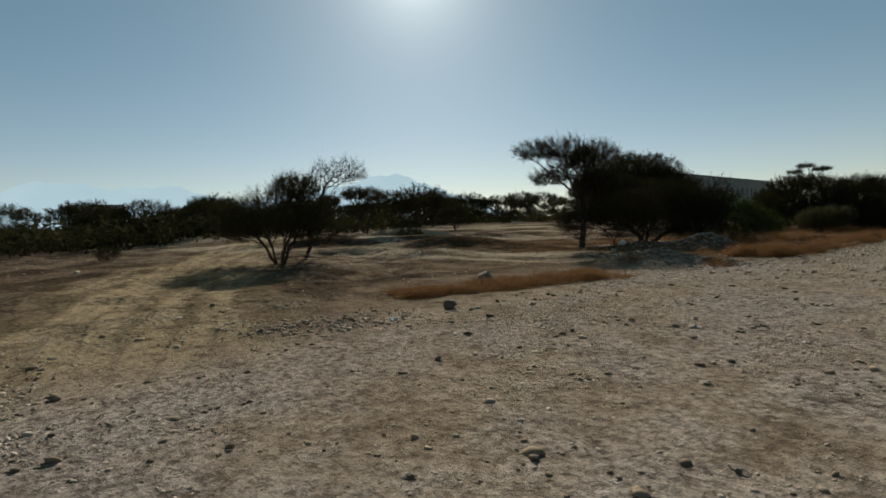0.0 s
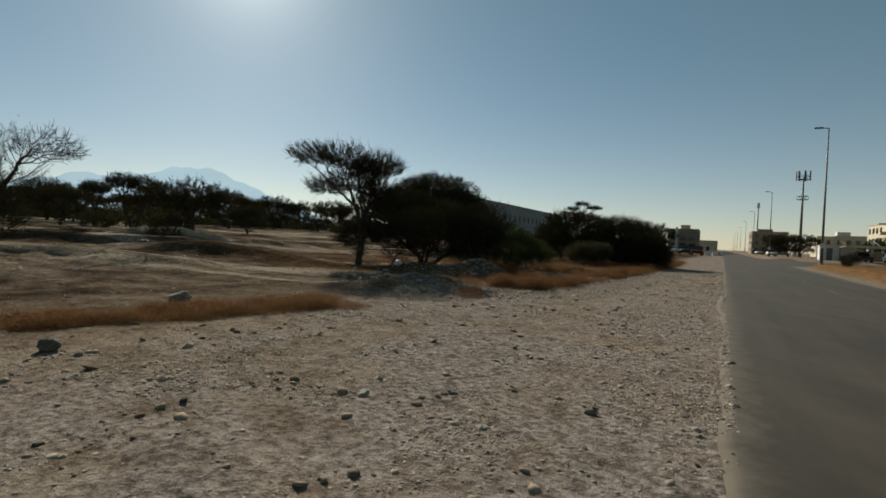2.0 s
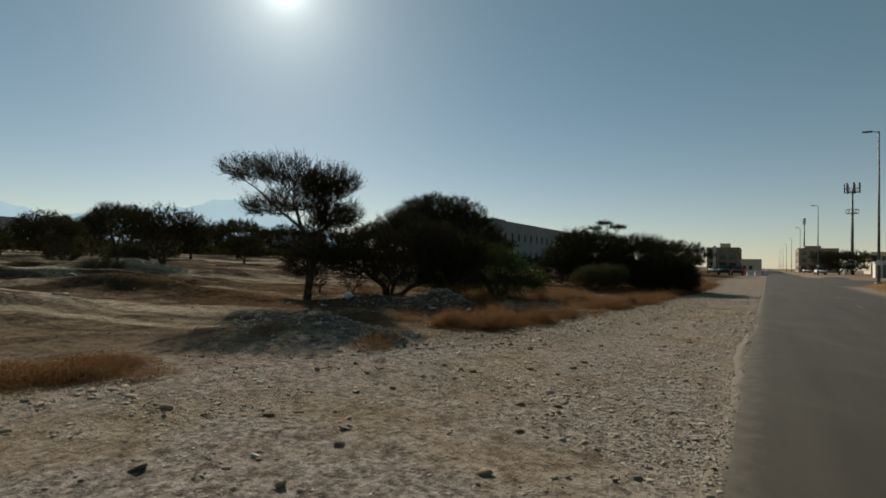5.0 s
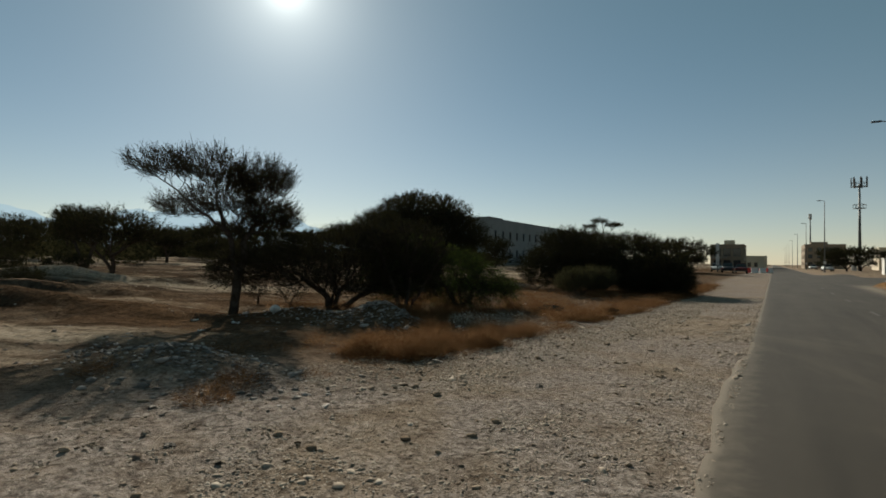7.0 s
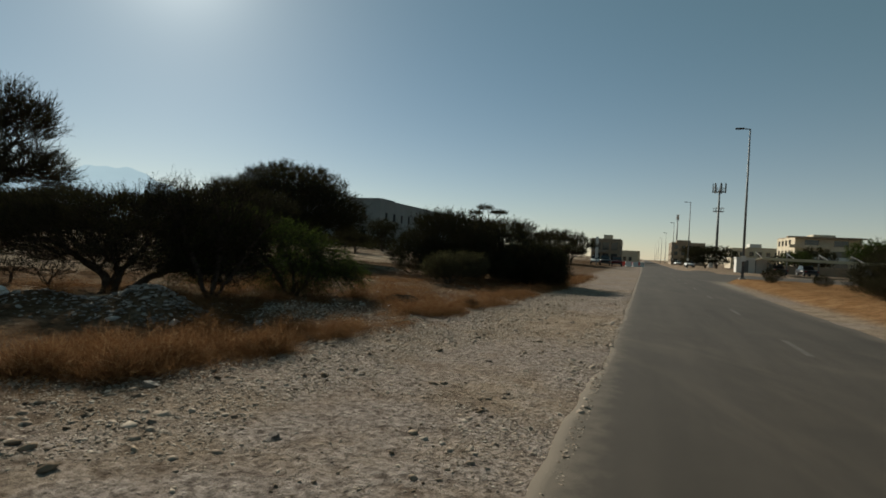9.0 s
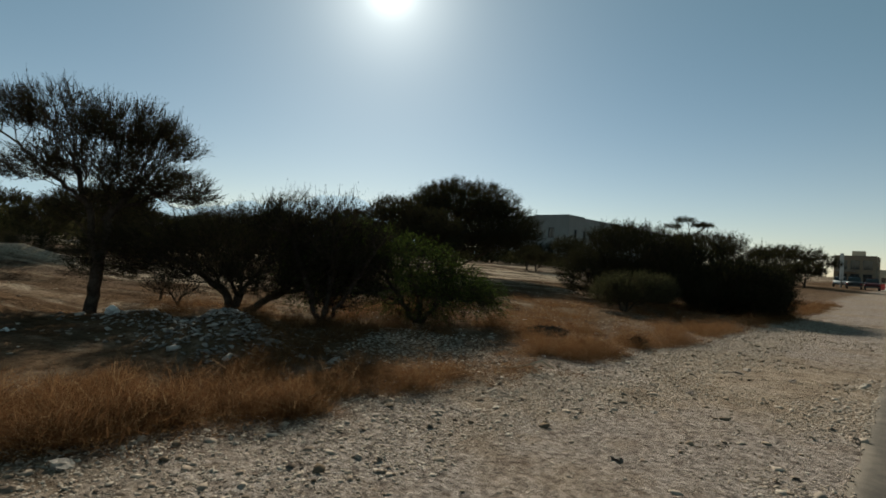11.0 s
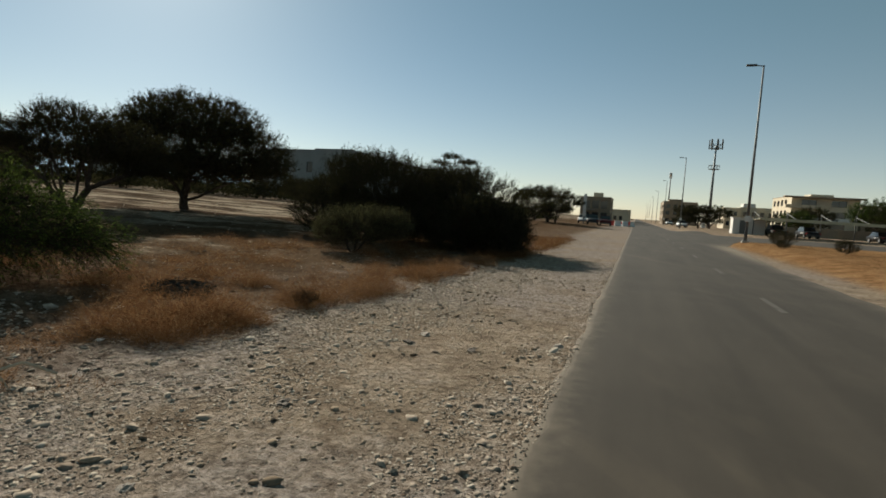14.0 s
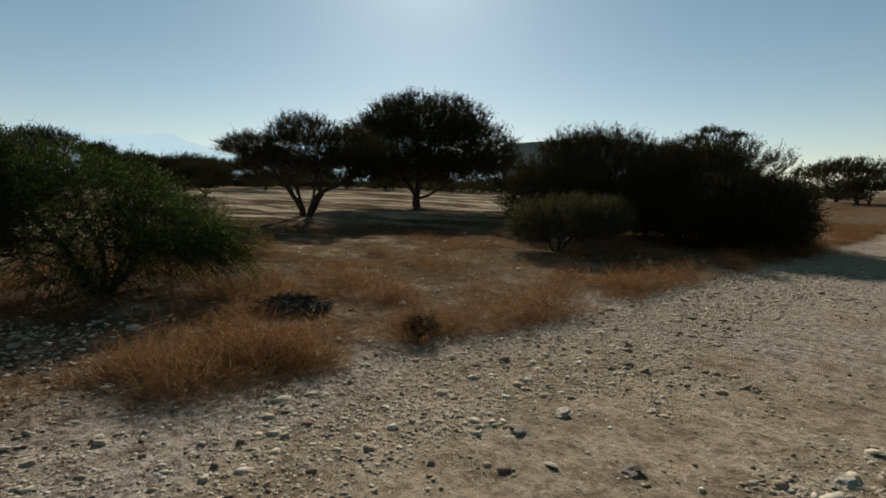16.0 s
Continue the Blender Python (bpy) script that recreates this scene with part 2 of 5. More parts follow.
def asphalt_material():
    m, n, l, b = material("worn_asphalt", 0.92)
    b.inputs["Specular IOR Level"].default_value = 0.2
    co = n.new("ShaderNodeTexCoord").outputs["Object"]
    xyz = n.new("ShaderNodeSeparateXYZ")
    l.new(co, xyz.inputs[0])
    x = xyz.outputs[0]
    stretch = n.new("ShaderNodeMapping")
    stretch.inputs["Scale"].default_value = (1.0, 0.07, 1.0)
    l.new(co, stretch.inputs[0])
    streak, blot = texnoise(n, l, 1.6, 4, 0.6, stretch.outputs[0]), texnoise(n, l, 0.5, 5, 0.6, co)
    grain = texnoise(n, l, 120, 3, 0.7, co)
    v = maths(n, l, "ADD", maths(n, l, "MULTIPLY", streak, 0.6), maths(n, l, "MULTIPLY", blot, 0.4))
    col = ramp(n, l, v, [(0.32, (0.02516, 0.02072, 0.01554)), (0.68, (0.05032, 0.04144, 0.03182))])
    veer, long_way = n.new("ShaderNodeMapping"), n.new("ShaderNodeMapping")
    veer.inputs["Rotation"].default_value = (0, 0, radians(62))
    long_way.inputs["Scale"].default_value = (0.22, 1.0, 1.0)
    l.new(co, veer.inputs[0]), l.new(veer.outputs[0], long_way.inputs[0])
    smear = span(n, l, texnoise(n, l, 0.55, 5, 0.6, long_way.outputs[0], 1.4), 0.5, 0.68)
    col = mixed(n, l, maths(n, l, "MULTIPLY", smear, 0.28), col, (0.088, 0.07, 0.05))
    frill = texnoise(n, l, 5.0, 5, 0.65, co)
    dust = maths(n, l, "MULTIPLY", span(n, l, maths(n, l, "ADD", x, maths(n, l, "MULTIPLY", frill, -0.5)), 0.98, 0.55), 0.6)
    col = mixed(n, l, dust, col, (0.1554, 0.1273, 0.0962))
    dust2 = maths(n, l, "MULTIPLY", span(n, l, maths(n, l, "ADD", x, maths(n, l, "MULTIPLY", blot, 0.9)), 6.3, 7.6), maths(n, l, "MULTIPLY", span(n, l, xyz.outputs[1], 66, 56), 0.7))
    col = mixed(n, l, dust2, col, (0.2368, 0.1924, 0.1406))
    col = mixed(n, l, 0.35, col, ramp(n, l, grain, [(0.3, (0.45, 0.45, 0.45)), (0.65, (1, 1, 1))]), "MULTIPLY")
    l.new(col, b.inputs["Base Color"])
    bump(n, l, b, grain, 0.35, 0.008)
    return m


GROUND, ASPHALT = ground_material(), asphalt_material()
STONES = pieces("loose_stone", [(0.0, (0.135, 0.102, 0.078)), (0.2, (0.24, 0.19, 0.148)), (0.6, (0.345, 0.285, 0.228)), (0.88, (0.40, 0.34, 0.275)), (1.0, (0.48, 0.42, 0.35))], 0.85, 25)
PALE_STONE = simple("pale_limestone", (0.20, 0.168, 0.138), (0.34, 0.295, 0.25), 5, 0.9, relief=0.02)
BROWN_STONE = simple("brown_boulder_stone", (0.10, 0.08, 0.064), (0.23, 0.19, 0.155), 5, 0.9, relief=0.02)
DARK_STONE = simple("dark_basalt", (0.062, 0.047, 0.036), (0.15, 0.118, 0.092), 6, 0.85, relief=0.02)
RUBBLE = pieces("grey_rubble", [(0.0, (0.12, 0.106, 0.095)), (0.5, (0.23, 0.205, 0.185)), (1.0, (0.40, 0.36, 0.325))], 0.9, 18)
BARK = simple("acacia_bark", (0.024, 0.019, 0.015), (0.075, 0.058, 0.044), 9, 0.95, relief=0.015)
LEAF = pieces("acacia_leaf", [(0.0, (0.017, 0.0175, 0.0085)), (0.6, (0.036, 0.035, 0.016)), (1.0, (0.066, 0.058, 0.028))], 0.7, 8, 0.22)
LEAF_GREEN = pieces("mesquite_leaf", [(0.0, (0.018, 0.026, 0.007)), (0.6, (0.038, 0.054, 0.013)), (0.88, (0.07, 0.10, 0.022)), (1.0, (0.13, 0.17, 0.04))], 0.8, 8, 0.42)
LEAF_OLIVE = pieces("saltbush_leaf", [(0.0, (0.0518, 0.0518, 0.0222)), (0.6, (0.1036, 0.0999, 0.0444)), (1.0, (0.1554, 0.148, 0.074))], 0.7, 8, 0.3)
CLOD = pieces("dry_earth_clod", [(0.0, (0.13, 0.098, 0.07)), (0.5, (0.22, 0.17, 0.124)), (1.0, (0.32, 0.255, 0.19))], 0.95, 22)
TWIG = pieces("dry_twig", [(0.0, (0.02, 0.0155, 0.0115)), (1.0, (0.06, 0.047, 0.034))], 0.9, 12)
STRAW = pieces("dry_grass_blade", [(0.0, (0.066, 0.031, 0.014)), (0.5, (0.142, 0.070, 0.031)), (0.85, (0.22, 0.122, 0.056)), (1.0, (0.34, 0.235, 0.13))], 0.85, 10, 0.42)
GREY_RENDER = simple("grey_painted_render", (0.20, 0.20, 0.195), (0.25, 0.247, 0.24), 0.4, 0.9)
CREAM_RENDER = simple("cream_painted_render", (0.3848, 0.3256, 0.2368), (0.4736, 0.4144, 0.3108), 0.4, 0.9)
WHITE_RENDER = simple("white_painted_render", (0.4588, 0.4366, 0.3996), (0.5624, 0.5402, 0.5032), 0.5, 0.9)
BROWN_RENDER = simple("brown_stone_cladding", (0.1924, 0.148, 0.1036), (0.2664, 0.2072, 0.148), 0.6, 0.9)
CONCRETE = simple("bare_concrete", (0.1924, 0.185, 0.1739), (0.296, 0.2849, 0.2664), 0.8, 0.9, relief=0.01)
GALVANISED = simple("galvanised_steel", (0.10, 0.10, 0.10), (0.1258, 0.1258, 0.1221), 2, 0.6, 0.2)
DARK_METAL = simple("dark_grey_metal", (0.05, 0.05, 0.05), (0.09, 0.09, 0.09), 4, 0.5, 0.3)
CANOPY = simple("sun_bleached_canopy_fabric", (0.37, 0.3108, 0.2072), (0.4736, 0.407, 0.2812), 1.5, 0.9)
PAINT_WHITE = simple("faded_road_paint", (0.036, 0.031, 0.025), (0.082, 0.075, 0.064), 4, 0.9, grain=40)
RED_PLASTIC = simple("faded_red_plastic", (0.37, 0.037, 0.0296), (0.4884, 0.074, 0.0592), 3, 0.5)
CAR_RED = simple("dark_red_car_paint", (0.06, 0.01, 0.009), (0.10, 0.016, 0.013), 2, 0.35)
WHITE_PLASTIC = simple("dusty_white_plastic", (0.4588, 0.444, 0.4218), (0.592, 0.5772, 0.555), 3, 0.5)
CAR_DARK = simple("dark_car_paint", (0.01332, 0.01332, 0.0148), (0.0222, 0.0222, 0.02368), 2, 0.3)
CAR_WHITE = simple("white_car_paint", (0.4884, 0.4884, 0.4736), (0.5624, 0.5624, 0.5476), 2, 0.3)
RUBBER = simple("tyre_rubber", (0.018, 0.018, 0.018), (0.0259, 0.02516, 0.02442), 10, 0.85)
LAMP_GLASS = simple("red_lamp_plastic", (0.222, 0.0148, 0.0111), (0.3108, 0.0222, 0.0148), 5, 0.3)
NETTING = pieces("dark_green_netting", [(0.0, (0.016, 0.019, 0.018)), (1.0, (0.06, 0.066, 0.062))], 0.95, 20)
BLEACHED = simple("bleached_wood", (0.296, 0.2442, 0.1776), (0.4292, 0.37, 0.2812), 8, 0.9)
for dull in (CLOD, BARK, LEAF, LEAF_GREEN, LEAF_OLIVE, TWIG, STRAW, NETTING, STONES):
    dull.node_tree.nodes["Principled BSDF"].inputs["Specular IOR Level"].default_value = 0.0
GLASS, gn, gl, gb = material("dark_window_glass", 0.08)
gb.inputs["Base Color"].default_value = (0.02, 0.024, 0.028, 1)
gb.inputs["Specular IOR Level"].default_value = 0.6
# black ridge surface that emits pale blue: distance haze painted as glow, no lamp
HAZE_GLOW, hn, hl, hb = material("mountain_haze_glow", 1.0)
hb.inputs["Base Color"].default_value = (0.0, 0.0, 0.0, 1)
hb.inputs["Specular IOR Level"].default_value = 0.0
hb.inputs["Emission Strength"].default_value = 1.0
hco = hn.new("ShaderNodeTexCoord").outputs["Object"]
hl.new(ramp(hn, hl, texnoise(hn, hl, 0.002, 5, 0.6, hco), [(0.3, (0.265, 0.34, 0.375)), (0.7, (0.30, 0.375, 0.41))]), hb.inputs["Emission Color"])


# ---- building helpers ----
def np_mesh(name, verts, faces):
    """A mesh from arrays: verts (n, 3) and faces (m, k)."""
    verts, faces = np.asarray(verts, dtype=np.float32), np.asarray(faces, dtype=np.int32)
    me = bpy.data.meshes.new(name)
    me.vertices.add(len(verts)), me.loops.add(faces.size), me.polygons.add(len(faces))
    me.vertices.foreach_set("co", verts.ravel())
    me.loops.foreach_set("vertex_index", faces.ravel())
    me.polygons.foreach_set("loop_start", np.arange(len(faces), dtype=np.int32) * faces.shape[1])
    me.update(calc_edges=True)
    return me


def bm_mesh(name, bm, smooth=False):
    me = bpy.data.meshes.new(name)
    bmesh.ops.recalc_face_normals(bm, faces=bm.faces)
    for f in bm.faces:
        f.smooth = smooth
    bm.to_mesh(me)
    bm.free()
    return me


def part(name, shape, mat, parent=None, label="", smooth=False):
    """One mesh object, from a bmesh or a mesh, under a thing or under a part."""
    me = shape if isinstance(shape, bpy.types.Mesh) else bm_mesh(name, shape, smooth)
    if not me.materials:
        me.materials.append(mat)
    ob = new(name, me)
    if parent is not None:
        ob.parent = parent
    return tagged(ob, label)


def thing(name, place, label, category, group="", kind="", turn=0.0):
    ob = new(name)
    ob.empty_display_size = 0.2
    ob.matrix_world = pose(*place, 0, 0, turn)
    return tagged(ob, label, category, group, kind)


def box(bm, x0, x1, y0, y1, z0, z1, bevel=0.0):
    r = bmesh.ops.create_cube(bm, size=1.0, matrix=Matrix.LocRotScale(((x0 + x1) / 2, (y0 + y1) / 2, (z0 + z1) / 2), None, (x1 - x0, y1 - y0, z1 - z0)))
    if bevel:
        edges = list({e for v in r["verts"] for e in v.link_edges})
        bmesh.ops.bevel(bm, geom=edges, offset=bevel, segments=2, affect="EDGES", profile=0.5)
    return bm


def boxed(x0, x1, y0, y1, z0, z1, bevel=0.0):
    return box(bmesh.new(), x0, x1, y0, y1, z0, z1, bevel)


def rod(bm, a, b, ra, rb=None, sides=8):
    a, b = Vector(a), Vector(b)
    turn = (b - a).to_track_quat("Z", "Y").to_matrix().to_4x4()
    bmesh.ops.create_cone(bm, cap_ends=True, segments=sides, radius1=ra, radius2=ra if rb is None else rb, depth=(b - a).length,
                          matrix=Matrix.Translation((a + b) / 2) @ turn)
    return bm


def step(a, b, v):
    u = np.clip((v - a) / (b - a), 0, 1)
    return u * u * (3 - 2 * u)


def wander(x, y, s=1.0):
    """A smooth, irregular field between about -1 and 1."""
    x, y = np.asarray(x) * s, np.asarray(y) * s
    return (np.sin(1.3 * x + 0.7 * y + 1.1) + np.sin(-0.8 * x + 1.7 * y + 4.0) + np.sin(2.3 * x - 1.1 * y + 2.2 + np.sin(0.9 * y))
            + np.sin(0.6 * x + 2.9 * y + 0.4 + np.sin(1.2 * x))) / 4


def road_right(y):
    return 6.55 + 1.0 * step(38, 60, y) + 3.6 * step(60, 73, y) - 4.4 * step(98, 115, y)


def road_left(y):
    return 0.80 - 0.12 * step(13.6, 17.0, y) * (1 - step(17.0, 21.5, y)) + 0.004 * np.clip(y, 0, 40) + 0.04 * wander(y, 0 * y, 1.6) + 0.025 * wander(y, 3 + 0 * y, 9.3)


def swell(x, y, cx, cy, rx, ry, h, turn=0.0):
    c, s = math.cos(radians(turn)), math.sin(radians(turn))
    u, v = ((x - cx) * c + (y - cy) * s) / rx, (-(x - cx) * s + (y - cy) * c) / ry
    return h * np.exp(-(u * u + v * v) * 1.6)


def lie(x, y):
    """The height of the land at a place."""
    x, y = np.asarray(x, dtype=float), np.asarray(y, dtype=float)
    s = np.maximum(0, -x - 1.5)
    flat = 14 + 46 * step(9, 20, y)
    z = 0.028 * np.minimum(s, flat) + 0.008 * np.clip(s - flat, 0, 240) - 0.13 * (1 - step(3, 15, y)) + 0.3 * step(7.4, 9.6, x) * (1 - 0.9 * step(66.5, 69, y) * (1 - step(98, 102, y)))
    rough = step(2.0, 7.0, s)
    z = z + rough * (0.09 * wander(x, y, 0.7) + 0.04 * wander(x, y, 2.1)) + 0.016 * step(0, 1.2, s) * wander(x, y, 3.1)
    z = z + swell(x, y, -14.2, 15.5, 4.3, 0.95, 0.5, 24) + swell(x, y, -22.5, 19.5, 3.6, 1.2, 0.62, 30)
    for bx, by, along, high, turn in ((-12.5, 12.0, 3.0, 0.24, 48), (-15.5, 11.3, 3.5, 0.27, 42), (-18.0, 17.5, 4.0, 0.34, 45), (-22.0, 14.0, 5.0, 0.36, 40), (-13.6, 17.0, 2.2, 0.17, 40), (-19.0, 22.5, 4.5, 0.3, 38), (-26.0, 19.0, 5.0, 0.36, 46)):
        z = z + swell(x, y, bx, by, along, 0.6, high, turn)
    z = z + swell(x, y, -10.9, 19.1, 1.8, 1.6, -0.2)
    z = z + swell(x, y, -5.6, 14.3, 1.3, 0.8, 0.28, 15) + swell(x, y, -6.4, 19.7, 1.2, 0.75, 0.5, -10) + swell(x, y, -8.4, 19.3, 1.3, 0.7, 0.25, 0)
    return z


def rest(x, y):
    return float(lie(x, y))


# ---- land and road ----
def graded(a, b, fine, grow, lo, hi):
    """Coordinates that lie close together between a and b and spread out to lo and hi."""
    mid = list(np.arange(a, b + 1e-6, fine))
    d, v = fine, mid[-1]
    while v < hi:
        d *= grow
        v += d
        mid.append(v)
    d, v = fine, mid[0]
    while v > lo:
        d *= grow
        v -= d
        mid.insert(0, v)
    return np.array(mid)


def sheet(name, xs, ys, height):
    X, Y = np.meshgrid(xs, ys)
    Z = height(X, Y)
    i = np.arange(len(xs) * len(ys)).reshape(len(ys), len(xs))
    faces = np.stack([i[:-1, :-1], i[:-1, 1:], i[1:, 1:], i[1:, :-1]], -1).reshape(-1, 4)
    me = np_mesh(name, np.stack([X, Y, Z], -1).reshape(-1, 3), faces)
    me.polygons.foreach_set("use_smooth", [True] * len(me.polygons))
    return me


def land(x, y):
    under = step(1.05, 1.4, x) * (1 - step(6.0, 6.3, x)) + step(9.6, 10.4, x) * step(68.8, 69.6, y) * (1 - step(96.8, 97.6, y)) * (1 - step(85, 88, x))
    return lie(x, y) - 0.07 * under


ground = part("ground", sheet("ground", graded(-27, 9, 0.27, 1.12, -4200, 4200), graded(-1, 36, 0.26, 1.12, -4200, 4200), land), GROUND)
tagged(ground, "dry sandy ground with grey gravel patches", "ground", kind="structure")

road_y = np.concatenate([np.arange(-60, 0, 2.0), np.arange(0, 45, 0.25), np.arange(45, 140, 1.5), np.geomspace(140, 2500, 60)])
across = np.concatenate([[0, 0.0006, 0.02], np.linspace(0.06, 0.94, 12), [0.98, 1.0]])
rv = np.zeros((len(road_y), len(across), 3))
for k, u in enumerate(across):
    lo, hi = road_left(road_y), road_right(road_y) + 0.08 * wander(road_y, 9 + 0 * road_y, 1.3)
    rv[:, k, 0], rv[:, k, 1] = lo + (hi - lo) * u, road_y
    rv[:, k, 2] = lie(rv[:, k, 0], road_y) + (0.022 + 0.03 * min(1, 4 * u * (1 - u)) if 0 < k < len(across) - 1 else -0.03)
ri = np.arange(rv.shape[0] * rv.shape[1]).reshape(rv.shape[:2])
road_me = np_mesh("road", rv.reshape(-1, 3), np.stack([ri[:-1, :-1], ri[:-1, 1:], ri[1:, 1:], ri[1:, :-1]], -1).reshape(-1, 4))
road = tagged(part("road", road_me, ASPHALT), "worn grey asphalt road with dusty crumbling edges", "road", kind="structure")
side_road = part("side_road", sheet("side_road", np.linspace(8.6, 90, 40), np.linspace(68.6, 98.0, 18), lambda x, y: lie(x, y) + 0.012), ASPHALT)
tagged(side_road, "grey asphalt side road meeting the main road", "road", kind="structure")

dash_bm = bmesh.new()
for k in range(4):
    box(dash_bm, -0.06 + 0.004 * k, 0.055, -0.95 + 0.48 * k, -0.49 + 0.48 * k, 0, 0.004)
dash_me = bm_mesh("lane_marking", dash_bm)
dash_me.materials.append(PAINT_WHITE)
for k in range(-4, 36):
    yy = 24.5 + 7.1 * k
    ob = part("lane_marking", dash_me, PAINT_WHITE, road)
    ob.location = (4.05, yy, rest(4.05, yy) + 0.0535)
give_way = part("give_way_marking", boxed(-0.9, 0.9, -0.22, 0.22, 0, 0.004), PAINT_WHITE, road, "faded white bar at the junction")
give_way.location = (6.3, 62.0, rest(6.3, 62) + 0.046)

# ---- far mountains, with the haze painted on as a glow ----
az = np.radians(np.linspace(-125, -36, 220))
deg = np.degrees(az)
crest = 4.7 + 0.55 * np.sin(deg * 0.23 + 1.0) + 0.32 * np.sin(deg * 0.61 + 2.0) + 0.13 * np.sin(deg * 1.7) + 0.07 * np.sin(deg * 3.9 + 1)
crest = crest + 0.35 * np.exp(-((deg + 54) / 5.5) ** 2)
crest = crest * (0.25 + 0.75 * step(-37, -50, deg)) - 0.5 * np.exp(-((deg + 66) / 5) ** 2)
R = 3600.0
rows = []
for f, back in ((-0.2, 0), (0.45, 60), (0.8, 180), (1.0, 320), (0.7, 520)):
    rr = R + back + 25 * np.sin(deg * 2.1 + f * 9)
    rows.append(np.stack([np.sin(az) * rr, np.cos(az) * rr, f * rr * np.tan(np.radians(crest))], -1))
mv = np.stack(rows)
mi = np.arange(mv.shape[0] * mv.shape[1]).reshape(mv.shape[:2])
hills = part("backdrop", np_mesh("backdrop", mv.reshape(-1, 3), np.stack([mi[:-1, :-1], mi[:-1, 1:], mi[1:, 1:], mi[1:, :-1]], -1).reshape(-1, 4)), HAZE_GLOW)
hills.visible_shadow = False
tagged(hills, "far mountain ridge backdrop glowing in painted pale blue haze", "mountains", kind="structure")


# ---- buildings ----
def facade(bm, o, u, width, height, holes, deep=0.22):
    """An upright wall face from o along u, with openings (a, b, low, high) and their reveals."""
    o, u = Vector(o), Vector(u)
    inward = Vector((-u.y, u.x, 0)) * deep
    us = sorted({0.0, width, *[v for h in holes for v in h[:2]]})
    zs = sorted({0.0, height, *[v for h in holes for v in h[2:]]})
    at = lambda a, z: o + u * a + Vector((0, 0, z))
    for a, b in zip(us, us[1:]):
        for c, d in zip(zs, zs[1:]):
            if not any(h[0] <= (a + b) / 2 <= h[1] and h[2] <= (c + d) / 2 <= h[3] for h in holes):
                bm.faces.new([bm.verts.new(at(*p)) for p in ((a, c), (b, c), (b, d), (a, d))])
    for a, b, c, d in holes:
        for p, q in (((a, c), (b, c)), ((b, c), (b, d)), ((b, d), (a, d)), ((a, d), (a, c))):
            bm.faces.new([bm.verts.new(v) for v in (at(*p), at(*q), at(*q) + inward, at(*p) + inward)])


def building(name, x0, x1, y0, y1, z0, h, mat, label, south=(), west=(), east=(), trim=None, extras=()):
    """A house with its walls, roof slab, parapet and windows on three sides. Openings: (a, b, low, high) along each face."""
    ob = thing(name, (x0, y0, z0 - 0.3), label, "building")
    W, D, H = x1 - x0, y1 - y0, h + 0.3
    lift = lambda hs: [(a, b, c + 0.3, d + 0.3) for a, b, c, d in hs]
    sides = (((0, 0, 0), (1, 0, 0), W, lift(south)), ((W, 0, 0), (0, 1, 0), D, lift(east)), ((W, D, 0), (-1, 0, 0), W, []), ((0, D, 0), (0, -1, 0), D, lift(west)))
    for o, u, width, holes in sides:
        bm = bmesh.new()
        facade(bm, o, u, width, H, holes)
        me = bpy.data.meshes.new("wall")
        bm.to_mesh(me)
        bm.free()
        part("wall", me, mat, ob)
        o, u = Vector(o), Vector(u)
        inward = Vector((-u.y, u.x, 0))
        for a, b, c, d in holes:
            win = new("window")
            win.parent = ob
            win.matrix_local = Matrix.Translation(o + u * a + inward * 0.12 + Vector((0, 0, c))) @ Matrix((( u.x, inward.x, 0, 0), (u.y, inward.y, 0, 0), (0, 0, 1, 0), (0, 0, 0, 1)))
            w, hh = b - a, d - c
            fr = bmesh.new()
            for q in ((0, 0.06, 0, hh), (w - 0.06, w, 0, hh), (0.06, w - 0.06, 0, 0.06), (0.06, w - 0.06, hh - 0.06, hh), (w / 2 - 0.03, w / 2 + 0.03, 0.06, hh - 0.06)):
                box(fr, q[0], q[1], 0, 0.05, q[2], q[3])
            part("window_frame", fr, DARK_METAL, win)
            part("pane", boxed(0.03, w - 0.03, 0.06, 0.08, 0.03, hh - 0.03), GLASS, win)
            part("window_sill", boxed(-0.05, w + 0.05, -0.2, 0.0, -0.08, -0.005), trim or mat, win)
    part("roof", boxed(0.25, W - 0.25, 0.25, D - 0.25, H - 0.6, H - 0.35), CONCRETE, ob)
    rim = bmesh.new()
    for q in ((-0.06, W + 0.06, -0.06, 0.25), (-0.06, W + 0.06, D - 0.25, D + 0.06), (-0.06, 0.25, 0.25, D - 0.25), (W - 0.25, W + 0.06, 0.25, D - 0.25)):
        box(rim, *q, H + 0.002, H + 0.16)
    part("parapet_coping", rim, trim or mat, ob)
    for nm, q, mt in extras:
        part(nm, boxed(*q[:4], q[4] + 0.3, q[5] + 0.3), mt, ob)
    return ob


def openings(start, stop, pitch, width, lows, high):
    out, a = [], start
    while a + width < stop:
        out += [(a, a + width, c, c + high) for c in lows]
        a += pitch
    return out


